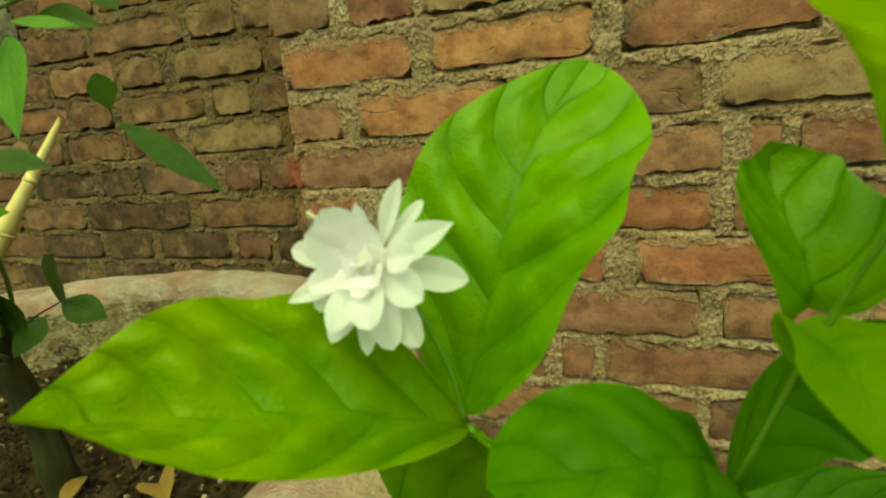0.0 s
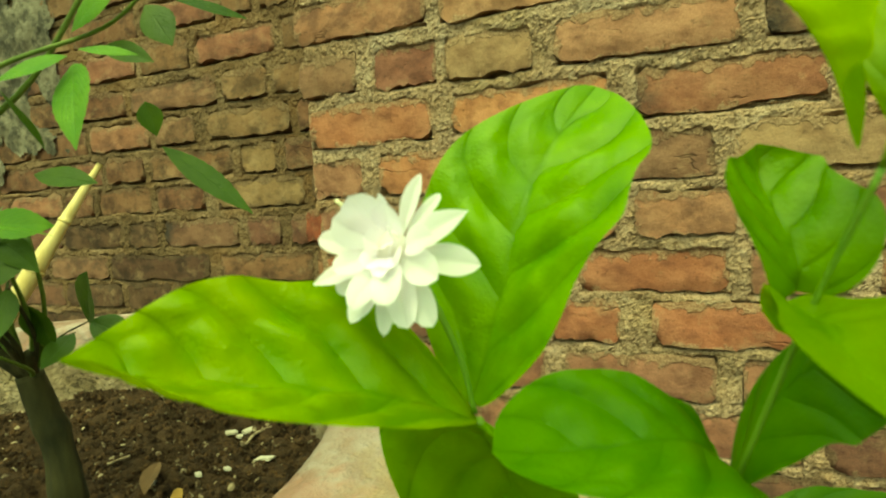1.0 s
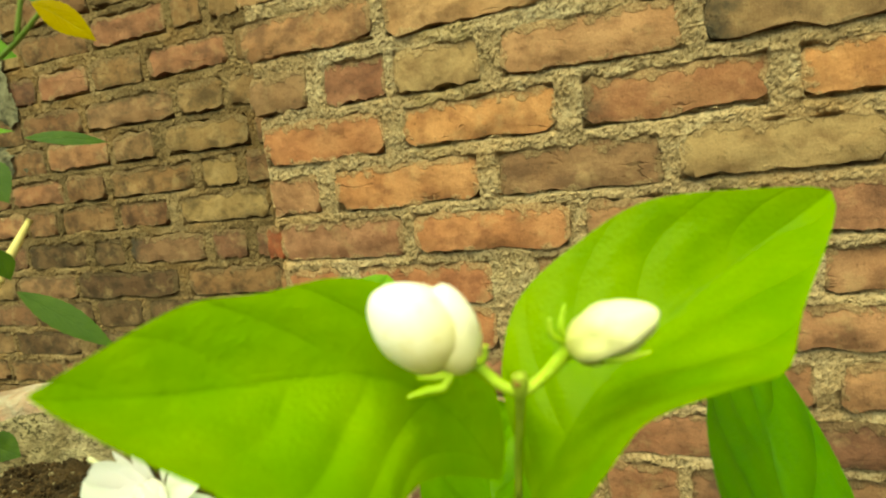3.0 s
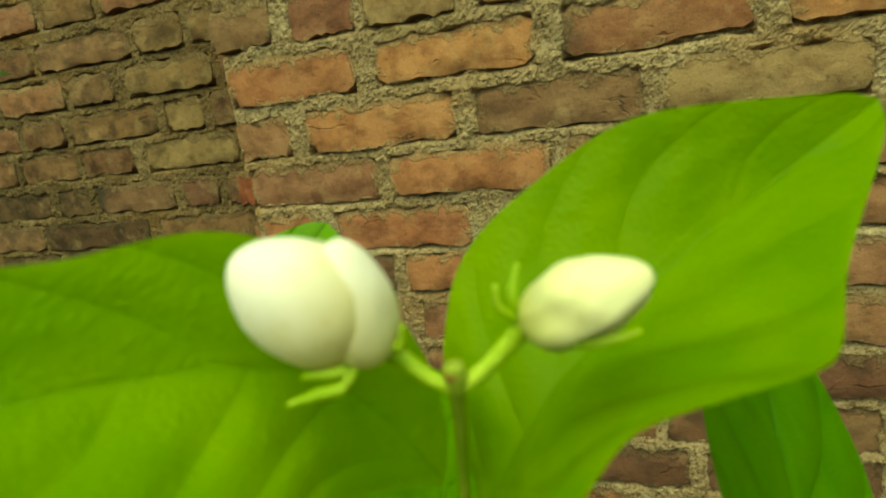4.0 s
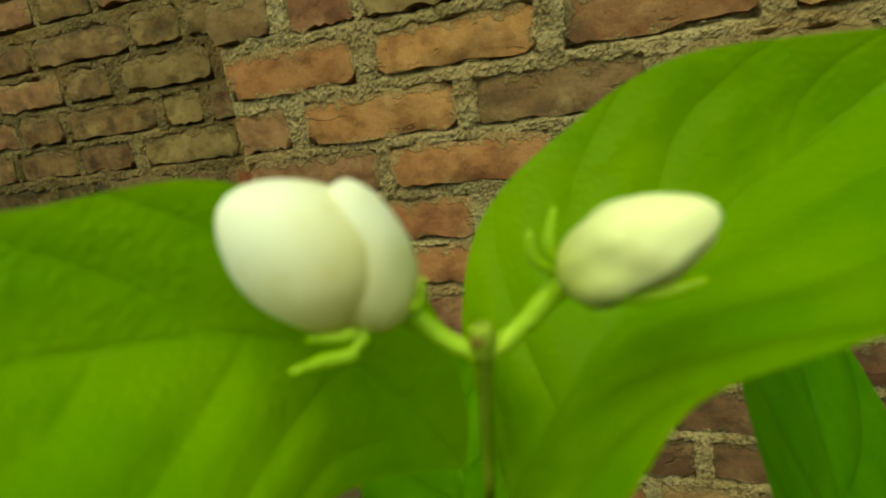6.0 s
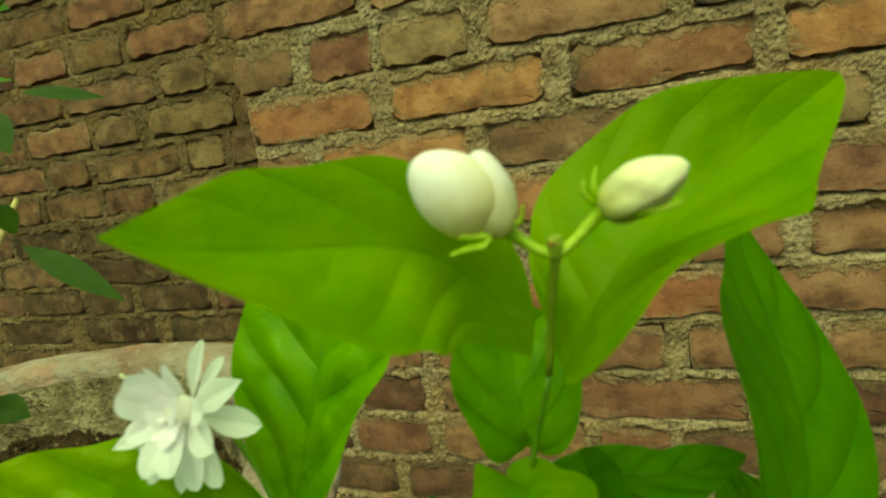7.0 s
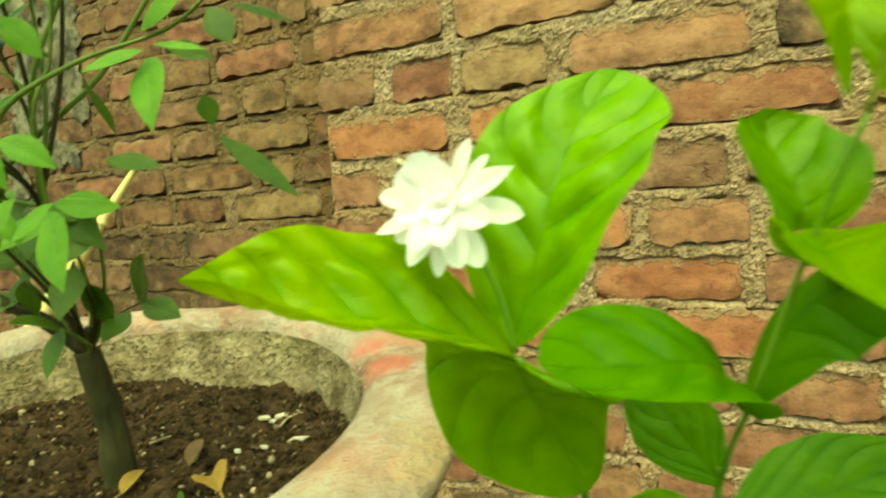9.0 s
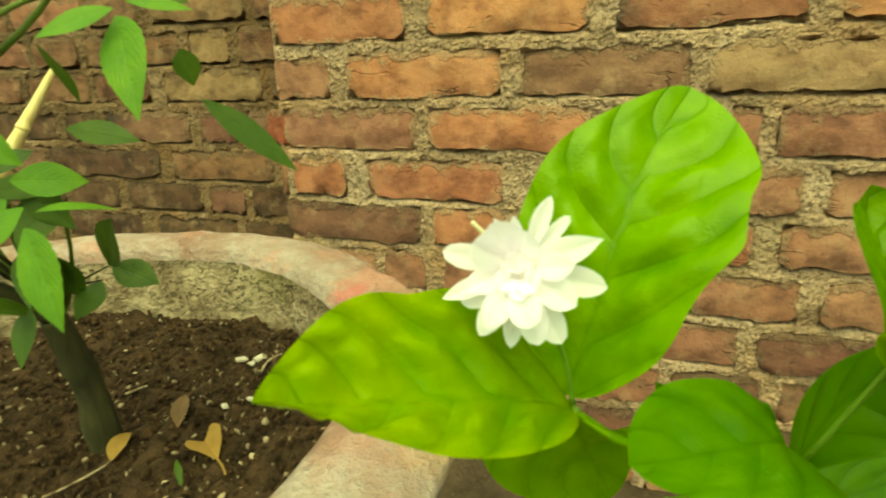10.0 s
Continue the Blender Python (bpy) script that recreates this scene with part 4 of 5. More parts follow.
rose_leaf((-0.056, 0.234, 0.910), (-0.056, 0.236, 0.881), "g")
rose_leaf((-0.054, 0.265, 0.871), (-0.037, 0.272, 0.886), "g")
rose_leaf((-0.049, 0.271, 0.866), (-0.034, 0.279, 0.861), "d")
rose_leaf((-0.081, 0.228, 0.869), (-0.068, 0.236, 0.882), "g")
rose_leaf((-0.062, 0.222, 0.866), (-0.053, 0.228, 0.853), "g")
rose_leaf((-0.078, 0.216, 0.847), (-0.068, 0.222, 0.859), "g")
rose_leaf((-0.061, 0.206, 0.830), (-0.050, 0.212, 0.812), "g")
rose_leaf((-0.056, 0.214, 0.827), (-0.043, 0.222, 0.818), "g")
rose_leaf((-0.053, 0.213, 0.797), (-0.043, 0.220, 0.808), "g")
rose_leaf((-0.076, 0.213, 0.796), (-0.066, 0.223, 0.811), "g")
rose_leaf((-0.050, 0.285, 0.921), (-0.034, 0.295, 0.914), "g")
rose_leaf((-0.007, 0.268, 0.948), (0.002, 0.273, 0.939), "g")
rose_leaf((-0.031, 0.217, 0.937), (-0.032, 0.218, 0.920), "g")
rose_leaf((-0.044, 0.227, 0.922), (-0.039, 0.232, 0.909), "d")
rose_leaf((-0.029, 0.268, 0.938), (-0.016, 0.272, 0.938), "g")
rose_leaf((-0.054, 0.205, 0.900), (-0.043, 0.214, 0.895), "d")
rose_leaf((-0.049, 0.245, 0.906), (-0.046, 0.246, 0.892), "d")
rose_leaf((0.012, 0.286, 0.942), (0.008, 0.284, 0.925), "g")
rose_leaf((-0.039, 0.195, 0.925), (-0.027, 0.199, 0.931), "g")
rose_leaf((-0.098, 0.235, 0.886), (-0.095, 0.227, 0.898), "g")
rose_leaf((-0.103, 0.229, 0.878), (-0.094, 0.234, 0.880), "g")
rose_leaf((-0.093, 0.248, 0.851), (-0.096, 0.235, 0.842), "g")
rose_leaf((-0.012, 0.175, 0.785), (-0.005, 0.179, 0.790), "g")
rose_leaf((-0.081, 0.227, 0.807), (-0.075, 0.227, 0.793), "g")
rose_leaf((-0.082, 0.245, 0.809), (-0.066, 0.259, 0.807), "g")
rose_leaf((-0.075, 0.238, 0.805), (-0.078, 0.223, 0.794), "g")
rose_leaf((-0.0392, 0.1878, 0.7804), (-0.027, 0.1919, 0.7728), "b", 0.8)
rose_leaf((-0.0328, 0.2485, 0.8546), (-0.0189, 0.2365, 0.8278), "g", 0.24, 0)
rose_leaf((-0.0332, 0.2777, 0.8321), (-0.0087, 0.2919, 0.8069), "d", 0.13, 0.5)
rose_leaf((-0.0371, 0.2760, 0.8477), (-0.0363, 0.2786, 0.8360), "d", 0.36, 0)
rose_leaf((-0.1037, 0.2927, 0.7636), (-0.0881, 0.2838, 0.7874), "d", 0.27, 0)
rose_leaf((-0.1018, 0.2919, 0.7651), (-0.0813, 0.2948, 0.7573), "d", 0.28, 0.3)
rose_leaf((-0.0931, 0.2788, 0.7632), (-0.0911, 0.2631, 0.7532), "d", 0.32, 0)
rose_leaf((-0.0344, 0.2126, 0.8050), (-0.0188, 0.2050, 0.7834), "g", 0.25, 0)
rose_leaf((-0.0329, 0.2151, 0.8084), (-0.0283, 0.2339, 0.8050), "g", 0.17, 0.3)
rose_leaf((-0.0651, 0.2538, 0.8245), (-0.0427, 0.2595, 0.8202), "d", 0.18, 0.2)
rose_leaf((-0.0297, 0.2451, 0.8560), (-0.0440, 0.2329, 0.8484), "g", 0.22, 0.2)
rose_leaf((-0.0457, 0.2347, 0.8476), (-0.0556, 0.2523, 0.8319), "d", 0.2, 0)
rose_leaf((-0.0271, 0.2465, 0.8578), (-0.0128, 0.2546, 0.8556), "g", 0.17, 0.3)
rose_leaf((0.0007, 0.2361, 0.8777), (0.0123, 0.2289, 0.8596), "g", 0.3, 0)
rose_leaf((-0.0275, 0.2719, 0.8769), (-0.0171, 0.2714, 0.8623), "d", 0.32, 0)
rose_leaf((-0.0353, 0.2923, 0.8854), (-0.0234, 0.3163, 0.8828), "d", 0.14, 0.2)
rose_leaf((-0.0162, 0.2550, 0.8825), (-0.0109, 0.2737, 0.8843), "g", 0.2, 0.3)
rose_leaf((0.0031, 0.2769, 0.9209), (0.0101, 0.2910, 0.9109), "y", 0.22, 0)

# sprays of five leaflets on thin stalks, out along the branches
for k, (x, y, z, dx, dy, dz) in enumerate((
        (-0.126, 0.252, 0.821, -0.030, -0.020, 0.030), (-0.108, 0.258, 0.800, -0.035, 0.000, 0.010), (-0.093, 0.248, 0.851, -0.030, -0.010, 0.020),
        (-0.077, 0.250, 0.880, -0.035, 0.005, 0.012), (-0.056, 0.252, 0.909, -0.035, -0.015, 0.015), (-0.060, 0.236, 0.935, -0.025, -0.010, 0.025),
        (-0.058, 0.283, 0.900, -0.030, 0.010, 0.030), (-0.045, 0.269, 0.933, -0.030, 0.000, 0.020), (-0.020, 0.286, 0.915, 0.010, 0.005, 0.030),
        (-0.140, 0.250, 0.775, -0.030, -0.020, 0.000), (-0.165, 0.230, 0.800, -0.025, -0.015, 0.020), (-0.126, 0.262, 0.785, -0.020, 0.020, 0.020),
        (-0.082, 0.249, 0.863, -0.020, -0.025, 0.015), (-0.100, 0.240, 0.900, -0.030, -0.010, 0.010))):
    b, d = Vector((x, y, z)), Vector((dx, dy, dz)) * 1.1
    part("stalk", tube([b, b + d * 0.5 + Vector((0, 0, 0.003)), b + d], [0.0009, 0.0007, 0.0005], 6, 4), ROSE_STEM, rose)
    out = d.cross(Vector((0.2, -0.8, 0.5))).normalized()
    for at, way in ((1.0, d.normalized()), (0.8, (d.normalized() + out * 1.4).normalized()), (0.8, (d.normalized() - out * 1.4).normalized()),
                    (0.45, (d.normalized() + out * 1.8).normalized()), (0.45, (d.normalized() - out * 1.8).normalized())):
        p = b + d * at
        # mostly dark green: the shade inside the bush is put into the leaf colour
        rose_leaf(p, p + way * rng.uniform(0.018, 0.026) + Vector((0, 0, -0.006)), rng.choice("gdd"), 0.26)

# crowded shoots low on the stem
FORK = Vector((-0.117, 0.275, 0.744))
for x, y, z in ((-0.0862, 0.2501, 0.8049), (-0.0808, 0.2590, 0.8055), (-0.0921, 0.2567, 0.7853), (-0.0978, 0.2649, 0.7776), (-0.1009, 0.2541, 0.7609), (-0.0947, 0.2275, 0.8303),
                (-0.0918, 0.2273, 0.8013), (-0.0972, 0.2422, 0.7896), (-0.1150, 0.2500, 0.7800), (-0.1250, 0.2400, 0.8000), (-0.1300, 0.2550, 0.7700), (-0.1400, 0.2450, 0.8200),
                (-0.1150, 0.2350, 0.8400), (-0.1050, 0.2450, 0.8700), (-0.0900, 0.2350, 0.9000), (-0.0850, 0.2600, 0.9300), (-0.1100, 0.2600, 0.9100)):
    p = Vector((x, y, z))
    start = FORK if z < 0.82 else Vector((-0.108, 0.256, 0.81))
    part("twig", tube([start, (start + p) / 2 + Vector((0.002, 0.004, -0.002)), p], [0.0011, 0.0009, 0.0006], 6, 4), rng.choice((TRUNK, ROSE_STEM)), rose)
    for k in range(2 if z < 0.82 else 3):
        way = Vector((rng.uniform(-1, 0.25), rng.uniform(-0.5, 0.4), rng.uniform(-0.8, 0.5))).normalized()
        # all dark green low down, where the colour stands in for shade
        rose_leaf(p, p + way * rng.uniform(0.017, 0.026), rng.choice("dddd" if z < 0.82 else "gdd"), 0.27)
# pruned stubs at the fork
for x, y, z in ((-0.108, 0.270, 0.757), (-0.124, 0.268, 0.759), (-0.113, 0.266, 0.762)):
    part("stub", tube([FORK, (FORK + Vector((x, y, z))) / 2, (x, y, z)], [0.0032, 0.0024, 0.0019], 8, 4), TRUNK, rose)

# ---------- the jasmine ----------
jasmine = tagged(new("jasmine_plant"), "jasmine shoots with glossy quilted leaves, one open bloom and two buds", "jasmine plant")
AX = Vector((0.0926, 0.2362, 0.7634))
N4, N3, N2, N1 = Vector((0.1405, 0.2410, 0.7556)), Vector((0.1494, 0.2300, 0.7890)), Vector((0.156, 0.2215, 0.8108)), Vector((0.160, 0.213, 0.8302))
part("stem", tube([(0.115, 0.30, GROUND - 0.02), (0.108, 0.285, 0.5), (0.097, 0.290, 0.70), (0.0940, 0.266, 0.735), AX], [0.004, 0.003, 0.0013, 0.0011, 0.0010], 10), STEM, jasmine)
part("stem", tube([(0.135, 0.30, GROUND - 0.02), (0.134, 0.285, 0.5), (0.1345, 0.267, 0.705), (0.136, 0.254, 0.735), N4, N3, N2],
                  [0.004, 0.003, 0.0010, 0.0008, 0.00062, 0.00055, 0.0005], 10), STEM, jasmine)
part("stem_tip", tube([N2, (0.1585, 0.2165, 0.824), N1], [0.00055, 0.00065, 0.00072], 10), SHOOT, jasmine, "tender brownish shoot tip")
part("stem", tube([(0.22, 0.33, GROUND - 0.02), (0.22, 0.32, 0.5), (0.208, 0.295, 0.70), (0.197, 0.248, 0.747)], [0.004, 0.0035, 0.002, 0.0012], 10), STEM, jasmine)


def jleaf(base, tip, normal, half, mat=JASMINE, **kw):
    kw = dict(dict(quilt=0.06, fold=0.12, veins=5.0, n_u=52, n_v=28, wave=0.06), **kw)
    return part("leaf", leaf(base, tip, normal, half, **kw), mat, jasmine)


def jblade(rib, normal, left, right, twist, blunt, folds, mat, **kw):
    return part("leaf", blade(rib, normal, left, right, twist, blunt, folds, **kw), mat, jasmine)


# leaves of the flowering shoot
jblade(((0.0922, 0.2364, 0.7631), (0.0762, 0.2146, 0.7814), (0.0522, 0.1989, 0.7777), (0.047, 0.1831, 0.7897)), (-0.2, -0.59, 0.78), (23.2, 23.1, 23.1, 22.8, 20.3, 22.4, 25.4), (26.7, 26.2, 25, 21, 21.9, 21.7, 19.8), -0.16, 0.92, (0.49, 0.56, 0.23, 0.34), JASMINE_YELLOW, quilt=0.20, veins=5.5, wave=0.03)
jblade(((0.0899, 0.239, 0.7655), (0.1016, 0.2468, 0.8028), (0.0967, 0.2454, 0.8085), (0.1138, 0.2726, 0.8336)), (-0.04, -0.98, 0.18), (25.3, 24.5, 23.5, 22.4, 22, 18.2, 12.9), (25.3, 26.2, 23.1, 26.2, 25.6, 30, 30.8), 0.32, 0.56, (0.13, 0.55, 0.02, -0.19), JASMINE, quilt=0.15, veins=5.0, wave=0.04)
jblade(((0.0942, 0.2367, 0.7629), (0.093, 0.2302, 0.7623), (0.0912, 0.2524, 0.7491), (0.1031, 0.2621, 0.7206)), (-0.11, -0.79, 0.6), (24, 23.9, 23.5, 22.6, 20.6, 17.9, 17.7), (30.6, 33.8, 30, 26.4, 25.9, 24.3, 23.9), 0.05, 0.54, (-0.3, 0.31, 0.02, -0.02), JASMINE, quilt=0.10, veins=5.0)
# leaves of the budding shoot, from below
jblade(((0.1384, 0.2451, 0.7527), (0.1354, 0.2272, 0.7755), (0.1238, 0.2271, 0.7632), (0.1037, 0.2103, 0.7702)), (-0.12, -0.62, 0.77), (16.5, 16, 15.1, 14.1, 13.1, 12.1, 11), (17.3, 11.6, 8.5, 12.6, 15, 17.5, 18.5), -0.04, 0.48, (0.27, 0.25, -0.03, -0.01), JASMINE_OLD, quilt=0.13, veins=4.5, wave=0.03)
jblade(((0.1397, 0.2423, 0.7529), (0.1482, 0.2488, 0.7756), (0.1561, 0.2432, 0.7837), (0.1661, 0.2236, 0.7831)), (-0.82, -0.47, 0.34), (14.9, 13.2, 9.9, 7.7, 8.5, 9.8, 10.9), (13.5, 14.5, 13.2, 14, 13.9, 14, 15.5), 0.27, 0.61, (-0.23, -0.15, 0.04, -0.15), JASMINE_OLD, quilt=0.05)
jleaf((0.1355, 0.2585, 0.728), (0.112, 0.268, 0.756), (0.1, -0.9, 0.3), 0.0105, JASMINE_OLD, widest=0.45)
jblade(((0.1494, 0.2268, 0.7884), (0.1499, 0.2277, 0.791), (0.1517, 0.2178, 0.7842), (0.1561, 0.2012, 0.7812)), (0.08, -0.56, 0.83), (8.5, 7.4, 9.9, 12.2, 12.8, 15.1, 15.2), (13.8, 12.6, 11.2, 10.8, 13.1, 11.7, 8.6), 0.32, 0.43, (0.59, 0.68, 0.28, 0.06), JASMINE_NEW, quilt=0.05, veins=4.0)
jblade(((0.1484, 0.2335, 0.7918), (0.1494, 0.2288, 0.8014), (0.1432, 0.2481, 0.807), (0.1443, 0.2445, 0.816)), (0.21, -0.86, 0.47), (15.6, 13.3, 14.7, 13.7, 11.8, 12.4, 12.6), (12.9, 14, 13.6, 11.2, 10.4, 12.2, 12.5), 0.20, 0.46, (0.75, 0.52, -0.05, -0.19), JASMINE, quilt=0.06, veins=4.0)
jblade(((0.1497, 0.2367, 0.7846), (0.1628, 0.2413, 0.7819), (0.1713, 0.2433, 0.7811), (0.1853, 0.2509, 0.7823)), (0.02, -0.22, 0.98), (10.4, 9.9, 9.2, 8, 6.5, 8.2, 10.1), (9.7, 9.9, 10.3, 11.6, 9.9, 7.7, 7.4), 0.14, 0.76, (0, 0.2, 0.08, -0.02), JASMINE_OLD, quilt=0.05, wave=0.06)
jblade(((0.1534, 0.2223, 0.8133), (0.1452, 0.2138, 0.8421), (0.1334, 0.2052, 0.8305), (0.1219, 0.1828, 0.841)), (0.79, -0.31, 0.53), (15, 15.5, 17.6, 17.5, 21, 22.8, 26.1), (14, 12.5, 12, 12, 11.4, 14.7, 14.6), 0.56, 0.85, (0.32, 0.4, 0.38, -0.01), JASMINE_NEW, quilt=0.06, wave=0.02)
jblade(((0.1586, 0.2195, 0.8123), (0.1668, 0.216, 0.8286), (0.166, 0.2335, 0.8255), (0.1998, 0.2471, 0.8484)), (-0.38, -0.76, 0.53), (13.6, 13.5, 14.8, 17.5, 18.2, 19.9, 13.4), (21.2, 22.2, 16.3, 21.6, 21.6, 18.1, 15.7), 0.59, 0.63, (0.36, 0.51, 0.33, -0.08), JASMINE_NEW, quilt=0.06, wave=0.02)
# leaves of the shoot beside it
jblade(((0.1793, 0.2308, 0.7611), (0.2047, 0.2397, 0.7847), (0.1925, 0.2651, 0.7921), (0.1894, 0.2928, 0.8251)), (0.57, -0.82, 0.05), (16.6, 19.8, 23.5, 25.9, 23.1, 15.5, 12.1), (13.2, 14.7, 16.9, 20.8, 24.9, 27, 21.8), 0.28, 0.71, (0.27, -0.01, -0.16, -0.35), JASMINE_OLD, quilt=0.05)
jleaf((0.208, 0.295, 0.700), (0.232, 0.275, 0.765), (-0.2, -0.9, 0.3), 0.014, JASMINE_OLD, widest=0.45)
jleaf((0.206, 0.292, 0.704), (0.1855, 0.297, 0.753), (0.1, -0.9, 0.4), 0.0145, JASMINE_OLD, widest=0.5)
jleaf((0.136, 0.262, 0.716), (0.190, 0.285, 0.733), (0.0, -0.55, 0.85), 0.014, JASMINE_OLD, widest=0.45)
jleaf((0.136, 0.262, 0.716), (0.103, 0.252, 0.712), (0.0, -0.6, 0.8), 0.011, JASMINE, widest=0.45)

# the open bloom
CENTRE, AXIS = Vector((0.0813, 0.2262, 0.8002)), Vector((0.0, -0.93, 0.36)).normalized()
bloom = part("flower", tube([AX + Vector((-0.0005, -0.001, 0.002)), (0.0895, 0.2345, 0.778), CENTRE - AXIS * 0.007, CENTRE - AXIS * 0.002], [0.0007, 0.0006, 0.0008, 0.0017], 8), STEM, jasmine,
             "open white double jasmine bloom")


def petal(x, y, z, half, start=2.0, cup=0.3, tip=0.45, widest=0.60, curl=0.0, forward=0.0):
    """One petal; x, y, z: its tip from the heart of the bloom, in millimetres; half: half its width; start: how far from the heart it begins;
    curl: how far its tip bends back; forward: how far its foot stands in front of the heart."""
    reach = Vector((x, y, z)) * 0.001
    out = (reach - AXIS * reach.dot(AXIS)).normalized()
    b = CENTRE + out * start * 0.001 + AXIS * forward * 0.001
    e = CENTRE + reach
    way = (e - b).normalized()
    face = (AXIS - way * AXIS.dot(way)).normalized()
    part("petal", leaf(b, e, face, half * 0.001, AXIS * (0.0004 + 0.001 * curl), widest, cup, cup * 0.35, 0.0, n_u=18, n_v=10, taper=0.75, tip_taper=tip, wave=0.05), PETAL, bloom)


# the outer whorl
for values in ((5.0, 2.4, 14.4, 1.9, 2.0, 0.6, 0.7), (8.6, 3.0, 10.4, 1.5), (15.2, -0.6, 7.1, 3.0, 2.0, 0.4, 0.9, 0.45), (16.6, 0.7, -3.1, 3.0, 2.0, 0.35, 0.6), (8.9, -5.0, -13.3, 2.9),
               (-1.2, -5.2, -15.4, 2.2, 2.0, 0.3, 0.6), (-7.2, -6.9, -12.7, 2.7, 2.0, 0.35, 0.65), (-14.8, -6.9, -5.5, 2.0, 2.0, 0.4, 0.9), (-11.6, -4.0, -7.2, 3.0), (-16.0, -2.2, 2.9, 2.6),
               (-1.5, -2.6, 11.2, 1.5, 2.0, 0.4, 0.8), (-5.0, -4.0, 11.0, 1.2, 2.0, 0.4, 0.8), (4.6, -6.6, -13.4, 3.0)):
    petal(*values)
# the inner whorls, standing out towards the front
for values in ((-4.6, -8.3, 11.0, 4.0, 1.2, 0.35, 0.40, 0.64, -0.5), (-8.2, -8.6, 7.0, 3.8, 1.2, 0.30, 0.36, 0.66), (1.6, -6.2, 9.4, 3.4, 1.0, 0.4, 0.5), (10.6, -6.6, 3.4, 2.8, 1.2, 0.4, 0.6),
               (11.4, -7.4, -4.2, 3.2, 1.2, 0.35, 0.5), (3.0, -10.6, -8.4, 3.2, 1.2, 0.35, 0.42, 0.60, 0.8), (-5.0, -9.6, -9.6, 2.9, 1.2, 0.35, 0.5, 0.56, 0.8), (-9.6, -7.8, -2.4, 2.6, 1.2, 0.4, 0.5)):
    petal(*values, forward=1.0)
for values in ((3.4, -7.6, 3.6, 2.7, 0.6, 0.5), (-2.8, -7.4, 3.6, 2.7, 0.6, 0.5), (3.8, -8.2, -1.8, 2.5, 0.6, 0.5), (-2.8, -8.0, -2.2, 2.5, 0.6, 0.5), (0.4, -7.2, 1.2, 2.2, 0.4, 0.6), (0.8, -8.6, -3.8, 2.3, 0.5, 0.5)):
    petal(*values, forward=2.0)
core = bmesh.new()
bmesh.ops.create_icosphere(core, subdivisions=3, radius=0.0034, matrix=Matrix.Translation(CENTRE + AXIS * 0.0022))
for v in core.verts:
    v.co += (v.co - CENTRE).normalized() * 0.0006 * noise.noise(v.co * 500)
part("heart", core, PETAL, bloom)
part("sepal", tube([CENTRE + Vector((-0.0035, -0.002, 0.0040)), CENTRE + Vector((-0.0065, -0.0048, 0.0078)), CENTRE + Vector((-0.0087, -0.0063, 0.0105))], [0.00055, 0.00045, 0.0004], 6, 4), PETAL_PINK, bloom, "thin pale pink petal tip")


# the two buds
def bud_surface(centre, axis, length, radius, front, crumple=0.035):
    """A point of an egg-shaped bud: u from its foot to its tip, a round it (0: towards front, 90 degrees: to its right), k: how far out."""
    ax = Vector(axis).normalized()
    near = Vector(front)
    near = (near - ax * near.dot(ax)).normalized()
    across = ax.cross(near) * -1.0
    across = across if across.x > 0 else -across

    def point(u, a, k=1.0, lift=0.0):
        r = radius * math.sin(math.pi * min(0.996, max(0.004, u ** 0.82))) ** 0.50 * (1 - 0.06 * u)
        r *= 1 + crumple * (noise.noise((math.cos(a) * 1.4, math.sin(a) * 1.4, u * 3 + length * 900)) + 0.5 * noise.noise((math.cos(a) * 4, math.sin(a) * 4, u * 5 + length * 500)))
        return Vector(centre) + ax * ((u - 0.5) * length + lift) + (near * math.cos(a) + across * math.sin(a)) * (r * k)

    return point


def bud_skin(point, first, last, k, low=0.0, high=1.0, lip=0.0, turn=0.0, tight=0.0, lift=0.0, n_u=36, n_a=40):
    """A petal wrapped round a bud, from the angle first to last; lip: how far its free edges stand off; turn: how far it winds; tight: how far it narrows towards the foot."""
    bm = bmesh.new()
    layer = bm.loops.layers.uv.new("UVMap")
    grid, coords = [], {}
    for i in range(n_u + 1):
        u = low + (high - low) * i / n_u
        row = []
        for j in range(n_a + 1):
            f = j / n_a
            mid, span = (first + last) / 2, (last - first) * (1 - tight * (1 - u)) * 0.5
            a = radians(mid + span * (2 * f - 1) + turn * u)
            edge = max(0.0, abs(2 * f - 1) - 0.55) / 0.45
            top = max(0.0, u - 0.75) / 0.25
            vert = bm.verts.new(point(u - 0.02 * lip * top, a, k + lip * (edge ** 2 * 0.6 + 0.25 * top ** 2), lift * top))
            coords[vert] = (u, f)
            row.append(vert)
        grid.append(row)
    for r, q in zip(grid, grid[1:]):
        for j in range(n_a):
            face = bm.faces.new((r[j], r[j + 1], q[j + 1], q[j]))
            for loop in face.loops:
                loop[layer].uv = coords[loop.vert]
    return bm


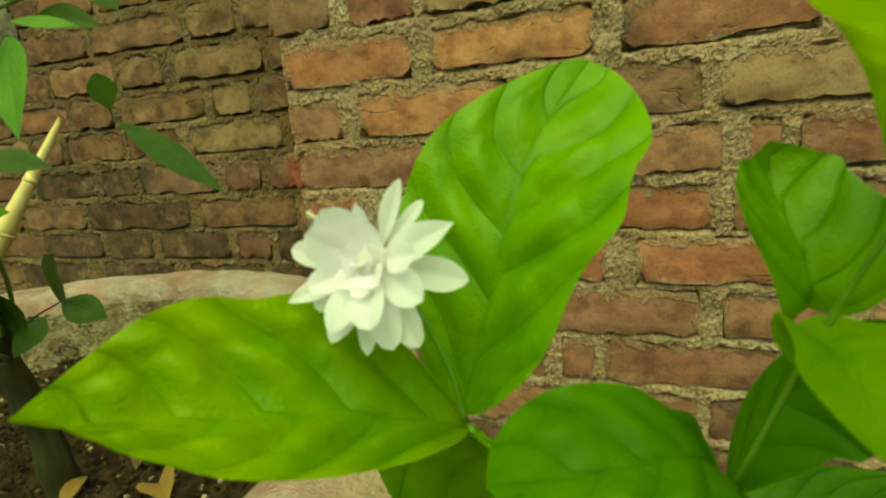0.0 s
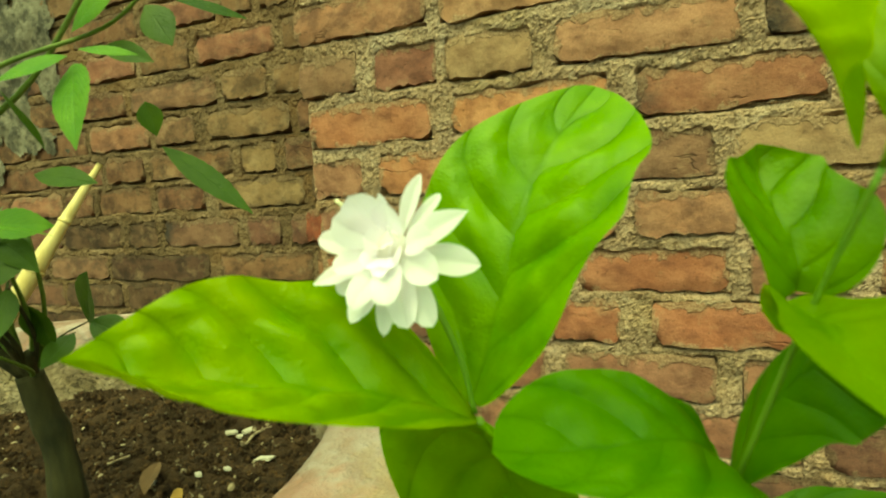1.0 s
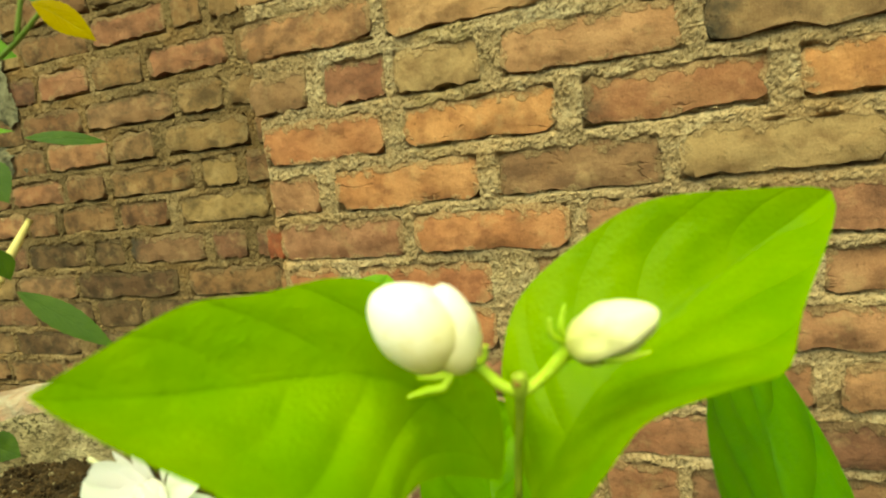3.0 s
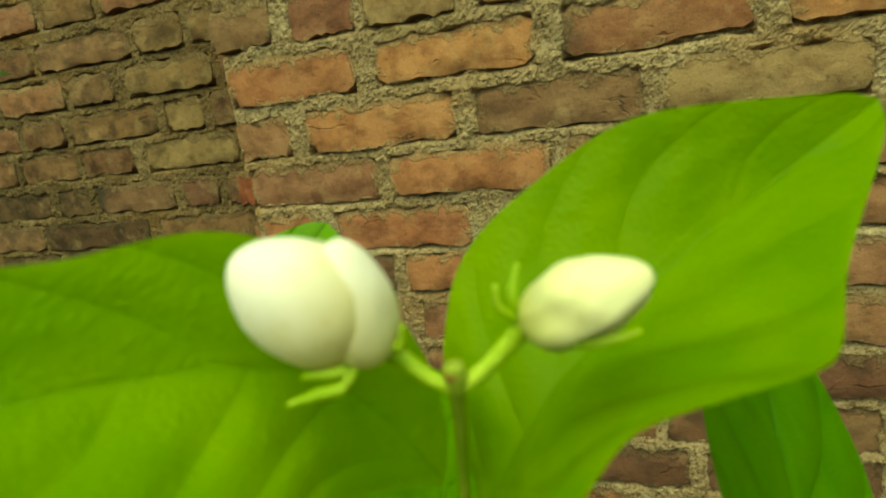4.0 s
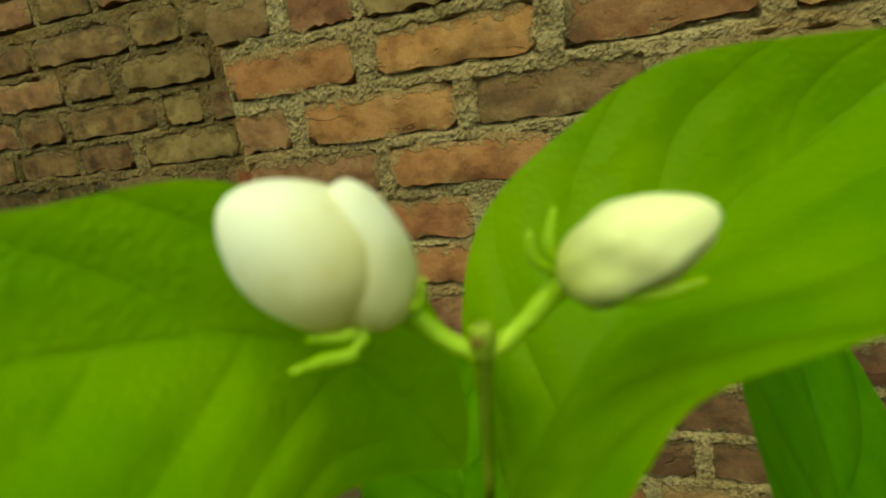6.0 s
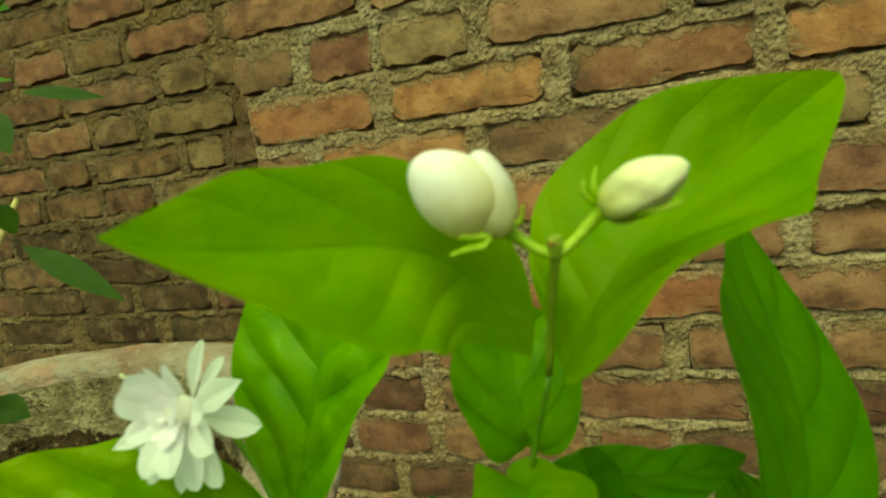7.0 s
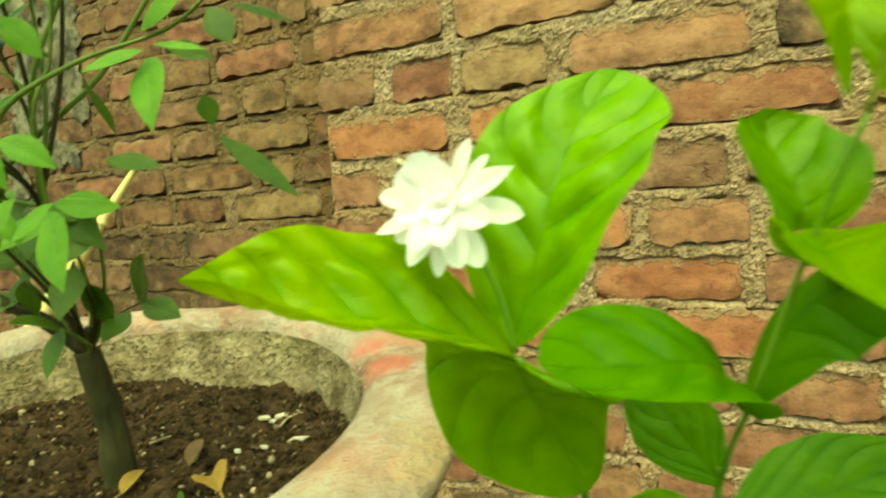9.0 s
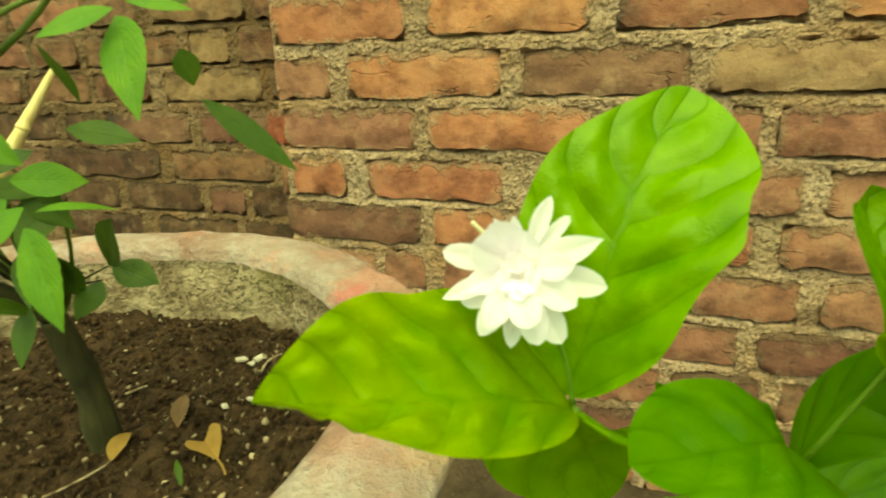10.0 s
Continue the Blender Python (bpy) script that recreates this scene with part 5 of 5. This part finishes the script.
def bud(base, centre, axis, length, radius, mat, skins, sepals, label, crumple=0.035):
    b, c, ax = Vector(base), Vector(centre), Vector(axis).normalized()
    foot = c - ax * length * 0.46
    stalk = part("bud", tube([N1, N1 * 0.5 + b * 0.5 + Vector((0, 0, -0.0004)), b, foot], [0.00072, 0.00072, 0.00088, 0.0013], 10), CALYX, jasmine, label)
    part("calyx", tube([foot - ax * 0.0010, foot - ax * 0.0002, foot + ax * 0.0014], [0.0009, radius * 0.36, radius * 0.62], 16, 5), CALYX, stalk)
    point = bud_surface(c, ax, length, radius, (0, -1, 0), crumple)
    part("heart", bud_skin(point, 0, 360, 0.84), mat, stalk)
    for values in skins:
        part("petal", bud_skin(point, *values), mat, stalk)
    for points, thick in sepals:
        part("sepal", tube([foot + ax * 0.0002, *points], [thick, *([thick * 0.9] * (len(points) - 1)), 0.0002], 8, 5), CALYX, stalk)
    return stalk


white_bud = bud((0.1552, 0.2128, 0.8332), (0.1490, 0.2094, 0.8398), (-0.60, -0.42, 0.68), 0.0126, 0.0053, BUD,
                ((-150, 150, 0.985, 0.0, 1.0, 0.03),),
                ((((0.1528, 0.2078, 0.8333), (0.1510, 0.2062, 0.8330), (0.1491, 0.2049, 0.8328)), 0.00062), (((0.1525, 0.2080, 0.8343), (0.1500, 0.2060, 0.8346)), 0.0006), (((0.1562, 0.2108, 0.8350), (0.1572, 0.2102, 0.8372)), 0.0005)),
                "plump white bud just opening")
# the outer petal that has begun to part from it
outer = bud_surface((0.1528, 0.2108, 0.8388), (-0.10, -0.05, 1.0), 0.0112, 0.0035, (-0.5, -1, 0), 0.08)
part("outer_petal", bud_skin(outer, -35, 245, 1.0, 0.0, 1.0, 0.06), BUD, white_bud)
bud((0.1650, 0.2150, 0.8343), (0.1708, 0.2146, 0.8374), (0.89, -0.10, 0.42), 0.0112, 0.0034, BUD_GREEN,
    ((-240, 22, 1.02, 0.0, 0.99, 0.08, 8), (66, 128, 0.99, 0.0, 0.93, 0.05, 8)),
    ((((0.1700, 0.2128, 0.8347), (0.1728, 0.2130, 0.8350), (0.1749, 0.2133, 0.8356)), 0.00045), (((0.1652, 0.2143, 0.8378), (0.1656, 0.2152, 0.8405)), 0.0005), (((0.1642, 0.2138, 0.8372), (0.1640, 0.2138, 0.8392)), 0.0004)),
    "greenish cream bud still closed", 0.14)
scar = part("bud_scar", tube([N1 + Vector((0, 0, -0.0005)), N1 + Vector((0.0001, -0.0003, 0.0014)), N1 + Vector((0.0001, -0.0004, 0.0026))], [0.0007, 0.00105, 0.0009], 12, 3), SHOOT, jasmine)
part("dry_spot", tube([N1 + Vector((0, -0.0006, 0.0017)), N1 + Vector((0, -0.0013, 0.0019))], [0.00075, 0.0005], 10, 2), SCAR, scar, "dry brown spot")
